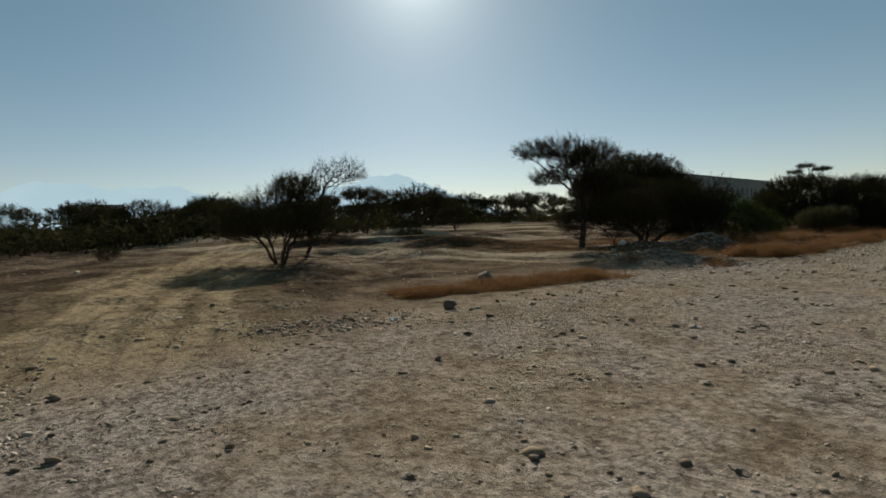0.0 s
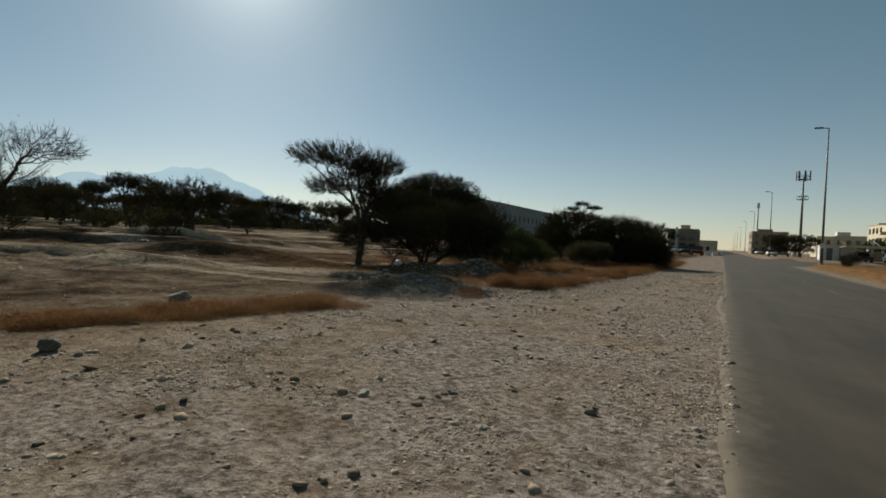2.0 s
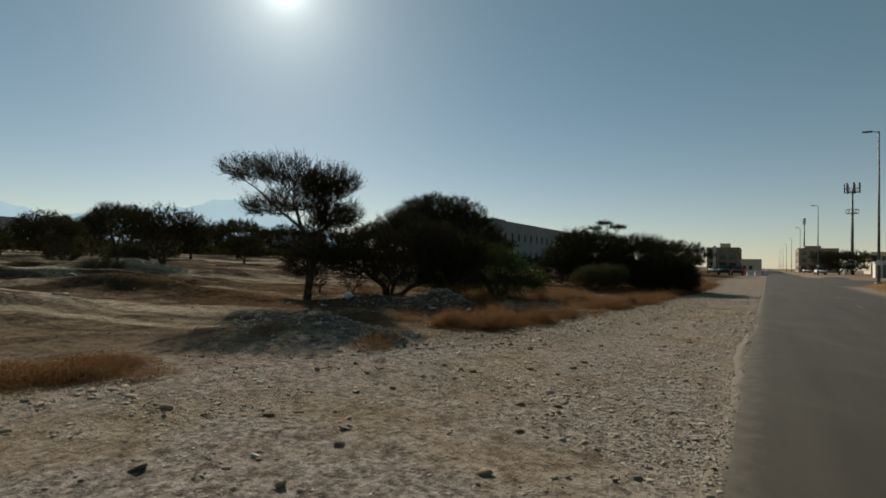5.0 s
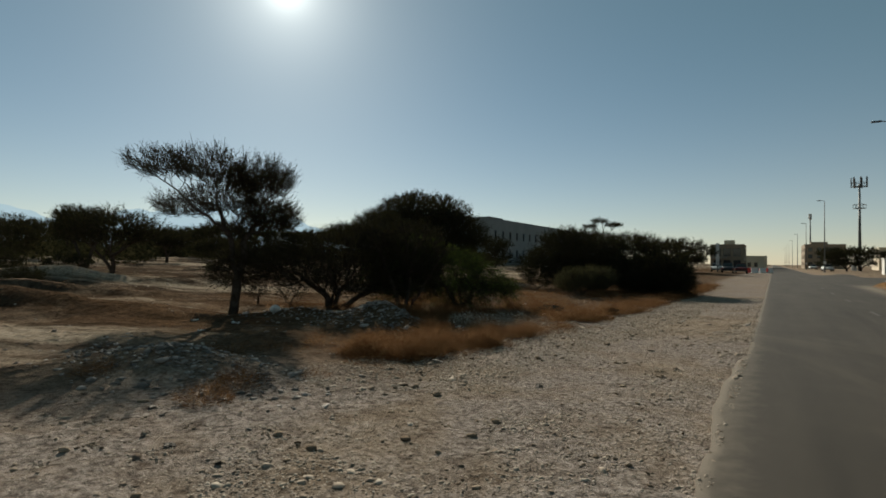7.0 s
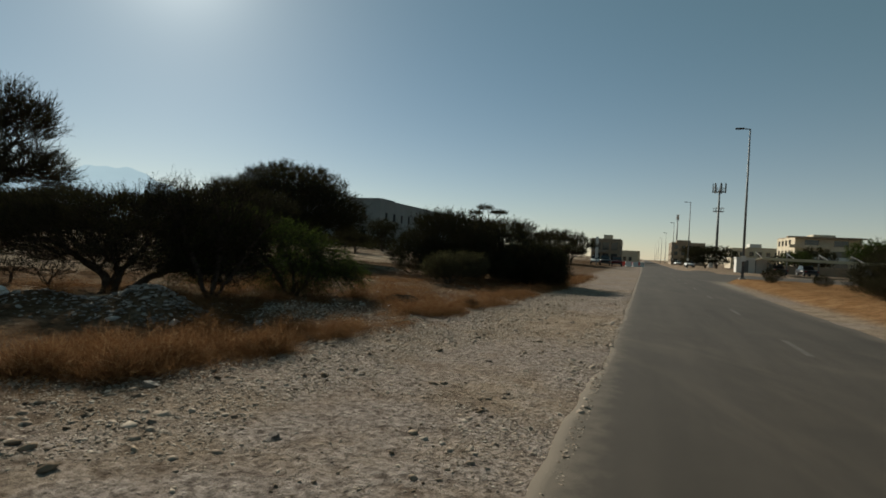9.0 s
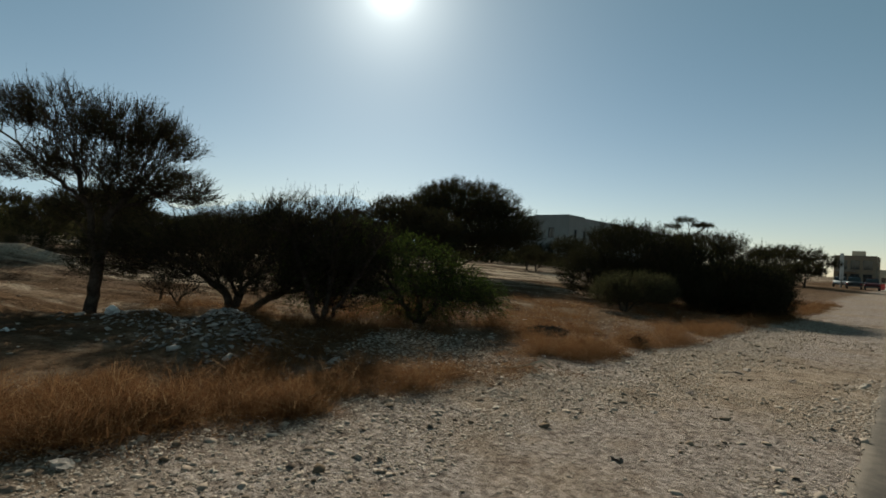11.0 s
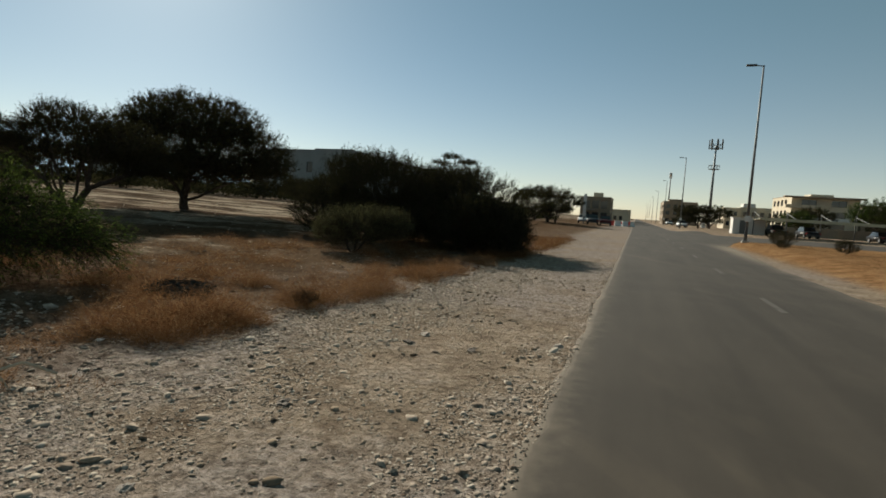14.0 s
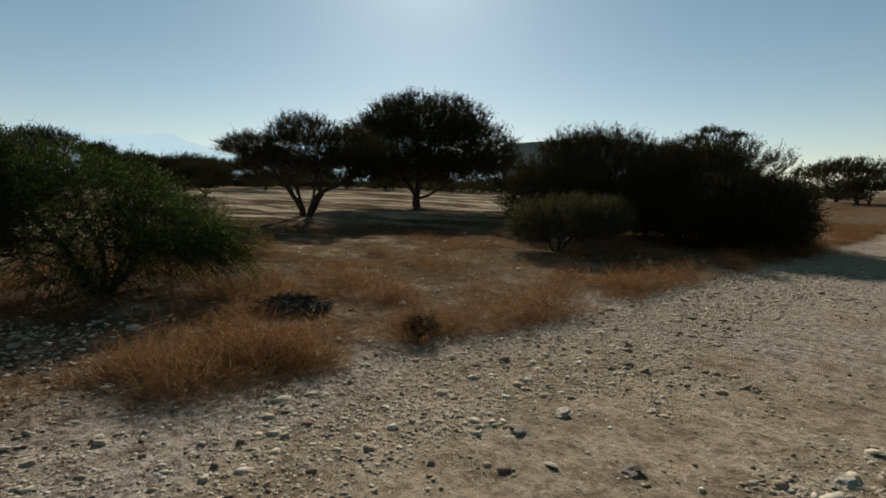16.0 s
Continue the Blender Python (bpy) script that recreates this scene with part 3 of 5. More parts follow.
gy = rest(-45, 95)
building("school_building", -60, -41.5, 95, 160, gy, 8.1, GREY_RENDER, "long plain grey two-storey building with small windows", south=openings(1.5, 18, 4.4, 1.1, (1.2, 4.6), 1.7),
         east=openings(2, 64, 3.2, 0.9, (1.2, 4.6), 1.5), extras=[("stair_tower", (11.5, 18.2, 0.4, 6, 7.95, 8.5), GREY_RENDER)])
building("unfinished_building", -13, -5.2, 170, 186, 0.1, 6.6, BROWN_RENDER, "brown two-storey building with dark open floors", south=openings(0.8, 7.6, 2.3, 1.7, (0.5, 3.6), 2.1),
         east=openings(1, 15, 3, 1.8, (0.6, 3.6), 1.9), extras=[("roof_room", (3, 5.4, 4, 8, 6.5, 8.0), CREAM_RENDER), ("balcony", (0.4, 4.0, -1.3, -0.01, 3.1, 3.3), CONCRETE)])
building("shop_row", -7.0, -1.2, 228, 252, 0.0, 4.4, CREAM_RENDER, "low cream house with shaded windows", south=openings(0.6, 4.4, 2.0, 1.1, (0.8,), 1.5), east=openings(1, 24, 3.4, 1.4, (0.8,), 1.5))
building("shop_row", -8.0, -1.0, 262, 300, 0.0, 5.0, CREAM_RENDER, "low cream roadside building far along the road", south=openings(0.7, 6.6, 2.2, 1.2, (0.8, 3.0), 1.3), east=openings(1, 36, 3.8, 1.4, (0.8, 3.0), 1.3))
building("apartment_building", 11.0, 23.0, 242, 268, 0.3, 8.6, BROWN_RENDER, "wide brown three-storey building with flat roof", south=openings(1, 11.6, 2.6, 1.3, (0.9, 3.7, 6.2), 1.4), west=openings(1, 25, 3, 1.3, (0.9, 3.7, 6.2), 1.4),
         extras=[("roof_room", (2, 7, 3, 9, 8.5, 9.7), BROWN_RENDER)])
building("villa", 27.0, 31.5, 205, 218, 0.3, 6.4, CREAM_RENDER, "small cream two-storey villa with flat roof", south=openings(0.6, 4.2, 1.9, 1.0, (1.0, 4.0), 1.4), west=openings(1, 12, 2.8, 1.2, (1.0, 4.0), 1.4))
building("villa", 33.0, 43.0, 215, 232, 0.3, 7.0, CREAM_RENDER, "cream villa with a stepped flat roof", south=openings(0.8, 9.6, 2.4, 1.2, (1.0, 4.2), 1.5), west=openings(1, 16, 3, 1.2, (1.0, 4.2), 1.5),
         extras=[("roof_room", (1, 4.5, 2, 7, 6.9, 8.4), WHITE_RENDER), ("balcony", (5, 9, -1.4, -0.01, 3.3, 4.2), WHITE_RENDER)])
building("villa", 38.0, 52.5, 177, 197, 0.3, 9.4, CREAM_RENDER, "large cream villa with brown window bands and deep eaves", south=[(a, a + 3.2, c, c + 1.5) for a in (2.2, 8.6) for c in (1.4, 4.4, 7.2)],
         west=openings(1.5, 19, 4, 2.2, (1.4, 4.4, 7.2), 1.5), trim=BROWN_RENDER, extras=[("balcony", (-1.6, 13.5, -1.8, -0.01, 3.5, 4.3), WHITE_RENDER), ("balcony", (-1.6, 6.5, -1.8, -0.01, 6.5, 7.3), CREAM_RENDER), ("eaves", (-2.0, 15.1, -1.9, -0.08, 9.1, 9.45), BROWN_RENDER), ("roof_room", (5, 10, 4, 10, 9.3, 10.3), CREAM_RENDER)])
building("villa", 56.0, 70.0, 186, 200, 0.3, 8.2, BROWN_RENDER, "plain brown villa behind the trees", south=openings(1, 13, 3, 1.5, (1.2, 4.6), 1.5))
building("villa", 71.0, 89.0, 168, 190, 0.3, 6.2, WHITE_RENDER, "white villa with square dark windows", south=openings(1, 17, 3, 1.4, (1.0, 3.8), 1.5), west=openings(1, 21, 3.4, 1.4, (1.0, 3.8), 1.5))
for bx, by, bw, bh, lab in ((-170, 52, 16, 7.5, "low dark flat-roofed house far across the plain"), (-172, 74, 12, 6.6, "low flat-roofed house with a pillared porch"), (-117, 108, 9, 7.0, "pale grey hall with a flat roof"),
                            (-196, 28, 14, 9.4, "tall pale block beyond the trees"), (-150, 96, 12, 7.0, "plain grey house beyond the trees")):
    building("far_house", bx, bx + bw, by, by + 14, rest(bx, by), bh, GREY_RENDER, lab, south=openings(1, bw - 0.6, 3.2, 1.4, (1.2, 4.2), 1.5), east=openings(1, 13, 3.2, 1.4, (1.2, 4.2), 1.5))


# a row of parking shades and a boundary wall by the villas
kiosk = thing("kiosk", (16.2, 109.5, rest(16, 109)), "small white box kiosk with flat roof beside the shades", "kiosk")
part("body", boxed(-1.3, 2.9, -1.2, 1.2, 0, 2.25, 0.03), WHITE_RENDER, kiosk)
part("roof", boxed(-1.42, 3.02, -1.32, 1.32, 2.255, 2.4, 0.02), WHITE_RENDER, kiosk)
part("door", boxed(-0.4, 0.4, -1.225, -1.203, 0.05, 2.0), GALVANISED, kiosk)
for k in range(7):
    shade = thing("parking_shade", (19.6 + 4.4 * k, 106 + 0.9 * k, rest(22, 106)), "cream fabric parking shade on steel posts", "car shade", "parking shades by the villas")
    top = bmesh.new()
    g = bmesh.ops.create_grid(top, x_segments=6, y_segments=4, size=1.0, matrix=Matrix.Diagonal((2.15, 2.4, 1, 1)))
    for v in top.verts:
        v.co.z = 2.28 + 0.16 * math.cos(v.co.x * 0.73) - 0.04 * v.co.y
    bmesh.ops.solidify(top, geom=top.faces[:], thickness=0.05)
    part("canopy", top, CANOPY, shade)
    part("valance", boxed(-2.15, 2.15, -2.46, -2.41, 2.12, 2.5, 0.01), CANOPY, shade)
    for sx in (-2.05, 2.05):
        part("post", rod(bmesh.new(), (sx, 2.2, -0.1), (sx, 2.2, 3.5), 0.06), GALVANISED, shade)
        part("beam", rod(bmesh.new(), (sx, 2.2, 3.3), (sx, -2.3, 2.5), 0.04), GALVANISED, shade)
for k in range(12):
    w = part("boundary_wall", boxed(-2.45, 2.45, -0.1, 0.1, -0.2, 1.5, 0.02), BROWN_RENDER)
    w.location = (20 + 4.9 * k, 121 + 0.6 * k, rest(30, 121))
    tagged(w, "brown boundary wall panel behind the shades", "wall", "boundary wall panels")


# ---- lamps and masts ----
def street_lamp(place, turn=0.0):
    ob = thing("street_lamp", place, "tall tapered grey steel street lamp with one arm", "street lamp", "street lamps along the road", turn=turn)
    base = boxed(-0.24, 0.24, -0.24, 0.24, -0.25, 0.12, 0.03)
    part("base_plate", base, CONCRETE, ob)
    part("pole", rod(bmesh.new(), (0, 0, 0.1), (0, 0, 13.0), 0.115, 0.055, 12), GALVANISED, ob, smooth=True)
    part("arm", rod(bmesh.new(), (0, 0, 12.95), (-0.55, 0, 13.02), 0.04, 0.04, 8), GALVANISED, ob)
    part("lamp_head", boxed(-1.15, -0.45, -0.14, 0.14, 12.97, 13.09, 0.03), DARK_METAL, ob)
    part("inspection_door", boxed(-0.08, 0.08, -0.15, -0.128, 0.55, 1.15), DARK_METAL, ob)
    part("notice", boxed(-0.19, 0.19, -0.150, -0.136, 1.55, 2.0), WHITE_PLASTIC, ob, "small pale notice plate")
    return ob


lamp = street_lamp((9.3, 65.3, rest(9.3, 65.3)))
for k in range(1, 8):
    yy = 65.3 + 63 * k
    copy_thing(lamp, pose(9.25, yy, rest(9.25, yy)))


def phone_mast(place, h, drum=False):
    ob = thing("phone_mast", place, "grey tubular phone mast with antenna panels", "mast")
    part("pole", rod(bmesh.new(), (0, 0, 0), (0, 0, h - 1.6), 0.42, 0.2, 14), GALVANISED, ob, smooth=True)
    for z, r in ((h - 2.4, 1.6), (h - 8.0, 1.35)) if not drum else ((h - 2.2, 0.5),):
        ring = bmesh.new()
        for k in range(12):
            a, b = k * math.tau / 12, (k + 1) * math.tau / 12
            for dz in (0, 1.0):
                rod(ring, (r * math.cos(a), r * math.sin(a), z + dz), (r * math.cos(b), r * math.sin(b), z + dz), 0.06, sides=5)
            if k % 2 == 0:
                rod(ring, (0, 0, z), (r * math.cos(a), r * math.sin(a), z), 0.06, sides=5)
                rod(ring, (r * math.cos(a), r * math.sin(a), z), (r * math.cos(a), r * math.sin(a), z + 1.0), 0.05, sides=5)
        part("platform", ring, GALVANISED, ob)
    for k in range(7):
        a = k * math.tau / 7 + 0.3
        r = 0.5 if drum else 1.7
        px, py = r * math.cos(a), r * math.sin(a)
        ant = part("antenna_panel", boxed(-0.2, 0.2, -0.11, 0.11, -1.3, 1.3, 0.04), WHITE_PLASTIC if drum else GALVANISED, ob)
        ant.matrix_local = pose(px, py, h - 1.3, 0, 0, math.degrees(a) + 90)
    part("cabinet", boxed(-1.8, -0.7, -0.5, 0.5, 0, 2.0, 0.03), WHITE_RENDER, ob)
    return ob


phone_mast((20.3, 183, 0.3), 24)
phone_mast((15.4, 297, 0.3), 24, True)

# ---- vehicles, barriers and a sign by the far buildings ----
def car(place, turn, paint, label, tall=1.5, long=4.6):
    ob = thing("car", place, label, "car", "parked cars", turn=turn)
    body = bmesh.new()
    prof = [(-0.5, 0.35), (-0.5, 0.75), (-0.46, 0.86), (-0.22, 0.93), (0.36, 0.93), (0.49, 0.84), (0.5, 0.35)]
    a = [body.verts.new((-0.88, p * long, z * tall / 1.5)) for p, z in prof]
    b = [body.verts.new((0.88, p * long, z * tall / 1.5)) for p, z in prof]
    body.faces.new(a), body.faces.new(b[::-1])
    for k in range(len(prof)):
        j = (k + 1) % len(prof)
        body.faces.new((a[k], b[k], b[j], a[j]))
    bmesh.ops.bevel(body, geom=body.edges[:], offset=0.05, segments=2, affect="EDGES")
    part("body", body, paint, ob, smooth=True)
    top = bmesh.new()
    prof = [(-0.20, 0.9), (-0.09, 1.42), (0.0, 1.5), (0.27, 1.48), (0.38, 0.9)]
    a = [top.verts.new((-0.78 + (0.1 if z > 1 else 0), p * long, z * tall / 1.5)) for p, z in prof]
    b = [top.verts.new((0.78 - (0.1 if z > 1 else 0), p * long, z * tall / 1.5)) for p, z in prof]
    top.faces.new(a), top.faces.new(b[::-1])
    for k in range(len(prof)):
        j = (k + 1) % len(prof)
        top.faces.new((a[k], b[k], b[j], a[j]))
    part("cabin_glass", top, GLASS, ob)
    part("roof_panel", boxed(-0.66, 0.66, -0.03 * long, 0.28 * long, 1.49 * tall / 1.5, 1.53 * tall / 1.5, 0.015), paint, ob)
    for sx in (-0.8, 0.8):
        for sy in (-0.31, 0.30):
            wheel = part("wheel", rod(bmesh.new(), (sx - 0.1, sy * long, 0.33), (sx + 0.1, sy * long, 0.33), 0.33, sides=20), RUBBER, ob)
            part("rim", rod(bmesh.new(), (sx - 0.112, sy * long, 0.33), (sx + 0.112, sy * long, 0.33), 0.2, sides=14), GALVANISED, wheel)
        part("tail_light", boxed(sx - 0.12, sx + 0.06, -0.512 * long, -0.49 * long, 0.66, 0.82), LAMP_GLASS, ob)
    part("bumper", boxed(-0.84, 0.84, -0.525 * long, -0.49 * long, 0.38, 0.56, 0.03), DARK_METAL, ob)
    return ob


for cx, cy, paint, tall, lab in ((-5.2, 112, CAR_DARK, 1.75, "dark parked four-wheel drive on the gravel verge"), (-3.3, 114, CAR_RED, 1.7, "dark red dusty parked car beside the road"), (-7.6, 121, CAR_WHITE, 1.6, "white parked car by the pale sign"),
                                 (11.2, 150, CAR_WHITE, 1.55, "white parked car on the verge"), (11.6, 205, CAR_WHITE, 1.5, "white parked car far along the road"), (20.2, 107, CAR_DARK, 1.55, "dark car parked under a fabric shade"), (24.6, 109.2, CAR_DARK, 1.6, "grey dusty car parked under a fabric shade"), (33.5, 109.7, CAR_DARK, 1.5, "dark car parked under a fabric shade")):
    car((cx, cy, rest(cx, cy)), 4, paint, lab, tall)


def barrier(place, turn, red):
    ob = thing("barrier", place, "red plastic road barrier" if red else "dusty white plastic road barrier", "road barrier", "barriers at the road edge", turn=turn)
    prof = [(-0.24, 0), (-0.24, 0.22), (-0.09, 0.4), (-0.07, 0.95), (0.07, 0.95), (0.09, 0.4), (0.24, 0.22), (0.24, 0)]
    bm = bmesh.new()
    a, b = [bm.verts.new((-0.6, p, z)) for p, z in prof], [bm.verts.new((0.6, p, z)) for p, z in prof]
    bm.faces.new(a), bm.faces.new(b[::-1])
    for k in range(len(prof)):
        j = (k + 1) % len(prof)
        bm.faces.new((a[k], b[k], b[j], a[j]))
    part("shell", bm, RED_PLASTIC if red else WHITE_PLASTIC, ob)
    part("filler_cap", rod(bmesh.new(), (0, 0, 0.94), (0, 0, 1.0), 0.08), WHITE_PLASTIC, ob)


for k in range(6):
    px, py = -2.2 + 0.62 * k, 125.5 - 1.0 * (k % 2) + 0.4 * k
    barrier((px, py, rest(px, py)), 12 * k, k % 2 == 0)

sign = thing("sign_panel", (-6.9, 114.3, rest(-6.9, 114.3)), "tall narrow pale panel on a post", "sign")
part("post", rod(bmesh.new(), (0, 0, -0.2), (0, 0, 2.0), 0.09), GALVANISED, sign)
part("panel", boxed(-0.24, 0.24, -0.08, 0.08, 1.2, 5.1, 0.02), WHITE_PLASTIC, sign)


# ---- trees and shrubs ----
def limb_tree(seed, stems, lobes, count, seg, curl=0.25, sag=0.0, under=0.5, fan=0.35):
    """Grows branches from the stems to points spread through the crown's lobes. Returns nodes, parents and tip counts."""
    rng = np.random.default_rng(seed)
    pos, par = [], []
    for st in stems:
        last = -1
        if pos and st[0][2] > 0.2:
            last = int(np.argmin(np.linalg.norm(np.array(pos) - np.array(st[0]), axis=1)))
        for a, b in zip(st, st[1:]):
            a, b = np.array(a, float), np.array(b, float)
            k = max(2, int(np.linalg.norm(b - a) / seg))
            for i in range(k + 1):
                if last >= 0 and i == 0:
                    continue
                pos.append(a + (b - a) * i / k + rng.normal(0, 0.02, 3) * (0 < i))
                par.append(last)
                last = len(pos) - 1
    cap = 60000
    P = np.zeros((cap, 3))
    P[: len(pos)] = pos
    par = list(par)
    n = len(pos)
    way = np.zeros(cap)
    for i in range(n):
        way[i] = way[par[i]] + np.linalg.norm(P[i] - P[par[i]]) if par[i] >= 0 else 0.0
    weights = np.array([l[6] for l in lobes], float)
    which = rng.choice(len(lobes), count, p=weights / weights.sum())
    aims = np.zeros((count, 3))
    for i, w in enumerate(which):
        cx, cy, cz, rx, ry, rz, _ = lobes[w]
        d = rng.normal(0, 1, 3)
        d /= np.linalg.norm(d)
        r = rng.uniform(0.15, 1.0) ** 0.45
        aims[i] = (cx + d[0] * rx * r, cy + d[1] * ry * r, cz + d[2] * rz * r * (1.0 if d[2] > 0 else under))
    first = max(8, count // 14)
    rank = np.linalg.norm(aims - P[n - 1], axis=1)
    rest_order = first + np.argsort(rank[first:] + rng.uniform(0, 1.0, count - first))
    for i in [*range(first), *rest_order]:
        aim = aims[i]
        d = np.linalg.norm(P[:n] - aim, axis=1) + fan * way[:n] + 0.8 * np.maximum(0, P[:n, 2] - aim[2]) + 0.15 * np.maximum(0, 0.35 - P[:n, 2])
        j = int(np.argmin(d))
        gap = aim - P[j]
        length = np.linalg.norm(gap)
        if length < seg * 0.5:
            continue
        k = max(1, int(length / seg))
        side = rng.normal(0, 1, 3)
        side -= gap * side.dot(gap) / length ** 2
        bow = curl * length * side / (np.linalg.norm(side) + 1e-6)
        last = j
        for q in range(1, k + 1):
            u = q / k
            if n >= cap:
                break
            P[n] = P[j] + gap * u + bow * 4 * u * (1 - u) * 0.35 - np.array((0, 0, sag * length * u * u)) + rng.normal(0, seg * 0.12, 3)
            par.append(last)
            way[n] = way[last] + np.linalg.norm(P[n] - P[last])
            last = n
            n += 1
    P, par = P[:n], np.array(par)
    cnt = np.zeros(n)
    kids = np.bincount(par[par >= 0], minlength=n)
    cnt[kids == 0] = 1
    for i in range(n - 1, -1, -1):
        if par[i] >= 0:
            cnt[par[i]] += cnt[i]
    return P, par, cnt


def tubes(P, par, rad, pick, sides):
    """Tapered tubes along the picked links."""
    i = np.where(pick & (par >= 0))[0]
    if not len(i):
        return np.zeros((0, 3)), np.zeros((0, 4), int)
    a, b = P[par[i]], P[i]
    d = b - a
    L = np.linalg.norm(d, axis=1, keepdims=True) + 1e-9
    d /= L
    up = np.where(np.abs(d[:, 2:3]) > 0.9, np.array([[1.0, 0, 0]]), np.array([[0, 0, 1.0]]))
    u = np.cross(d, up)
    u /= np.linalg.norm(u, axis=1, keepdims=True) + 1e-9
    v = np.cross(d, u)
    ang = np.arange(sides) * math.tau / sides
    ring = u[:, None] * np.cos(ang)[None, :, None] + v[:, None] * np.sin(ang)[None, :, None]
    ra, rb = np.minimum(rad[par[i]], rad[i] * 1.35)[:, None, None], rad[i][:, None, None]
    a, b = a - d * ra[:, 0] * 0.3, b + d * rb[:, 0] * 0.3
    verts = np.concatenate([a[:, None] + ring * ra, b[:, None] + ring * rb], 1)
    k = np.arange(sides)
    f = np.stack([k, (k + 1) % sides, sides + (k + 1) % sides, sides + k], -1)
    faces = f[None] + (np.arange(len(i)) * 2 * sides)[:, None, None]
    return verts.reshape(-1, 3), faces.reshape(-1, 4)


def join(*sets):
    vs, fs, n = [], [], 0
    for v, f in sets:
        vs.append(v), fs.append(f + n)
        n += len(v)
    return np.concatenate(vs), np.concatenate(fs)


def foliage(seed, P, par, cnt, centre, twigs, length, leaves, size, rise, thick=0.005, young=3, droop=0.0, fuzz=0.03):
    """Fine twigs on the outer branches and small leaves along them."""
    rng = np.random.default_rng(seed + 77)
    host = np.where((cnt <= young) & (par >= 0))[0]
    host = np.repeat(host, twigs)
    host = host[rng.random(len(host)) < 0.9]
    o = P[host] + rng.normal(0, 0.03, (len(host), 3))
    out = o - np.array(centre)
    out /= np.linalg.norm(out, axis=1, keepdims=True) + 1e-9
    along = P[host] - P[par[host]]
    along /= np.linalg.norm(along, axis=1, keepdims=True) + 1e-9
    d = out * 0.35 + along * 0.4 + rng.normal(0, 0.42, o.shape) + np.array((0, 0, rise))
    d /= np.linalg.norm(d, axis=1, keepdims=True)
    L = length * rng.uniform(0.35, 1.2, (len(host), 1))
    tip = o + d * L - np.array((0, 0, droop)) * L
    side = np.cross(d, rng.normal(0, 1, o.shape))
    side /= np.linalg.norm(side, axis=1, keepdims=True) + 1e-9
    tv = np.stack([o - side * thick, o + side * thick, tip + side * thick * 0.3, tip - side * thick * 0.3], 1).reshape(-1, 3)
    tf = np.arange(len(o) * 4).reshape(-1, 4)
    u = rng.uniform(0.1, 1.0, (len(o), leaves, 1))
    c = o[:, None] + (tip - o)[:, None] * u + rng.normal(0, fuzz, (len(o), leaves, 3))
    c = c.reshape(-1, 3)
    e1 = np.repeat(d, leaves, axis=0) + rng.normal(0, 0.45, c.shape)
    e1 /= np.linalg.norm(e1, axis=1, keepdims=True)
    e2 = np.cross(e1, rng.normal(0, 1, c.shape))
    e2 /= np.linalg.norm(e2, axis=1, keepdims=True) + 1e-9
    s = size * rng.uniform(0.5, 1.4, (len(c), 1))
    lv = np.stack([c - e1 * s, c + e2 * s * 0.42, c + e1 * s], 1).reshape(-1, 3)
    lf = np.arange(len(c) * 3).reshape(-1, 3)
    return (tv, tf), (lv, lf)


def tree(name, place, seed, stems, lobes, label, category="tree", group="", count=300, seg=0.16, trunk=0.11, twigs=2, length=0.28, leaves=4, size=0.03, rise=0.5,
         leaf=None, curl=0.25, young=3, bare=0.0, droop=0.0, sag=0.0, power=0.58, turn=0.0, fuzz=0.03, under=0.5, fan=0.5, thick=0.0):
    ob = thing(name, place, label, category, group, turn=turn)
    P, par, cnt = limb_tree(seed, stems, lobes, count, seg, curl, sag, under, fan)
    rad = np.maximum(0.0055, trunk * (cnt / cnt.max()) ** power)
    low = P[:, 2] < 0.25
    rad = np.where(low, rad * (1 + 0.5 * (0.25 - P[:, 2])), rad)
    big = rad > trunk * 0.2
    v, f = tubes(P, par, rad, big, 8)
    me = np_mesh("trunk", v, f)
    me.polygons.foreach_set("use_smooth", [True] * len(me.polygons))
    part("trunk", me, BARK, ob)
    centre = np.average([l[:3] for l in lobes], axis=0, weights=[l[6] for l in lobes]) - np.array((0, 0, 0.4))
    (tv, tf), (lv, lf) = foliage(seed, P, par, cnt, centre, twigs, length, leaves, size, rise, thick=thick or max(0.0035, size * 0.11), young=young, droop=droop, fuzz=fuzz)
    bv, bf = tubes(P, par, rad, ~big, 3)
    part("branchwork", np_mesh("branchwork", *join((bv, bf), (tv, tf))), TWIG, ob)
    if bare:
        keep = np.random.default_rng(seed).random(len(lf)) > bare
        lf = lf[keep]
    part("crown", np_mesh("crown", lv, lf), leaf or LEAF, ob)
    return ob


def on(x, y, sink=0.03):
    return (x, y, rest(x, y) - sink)


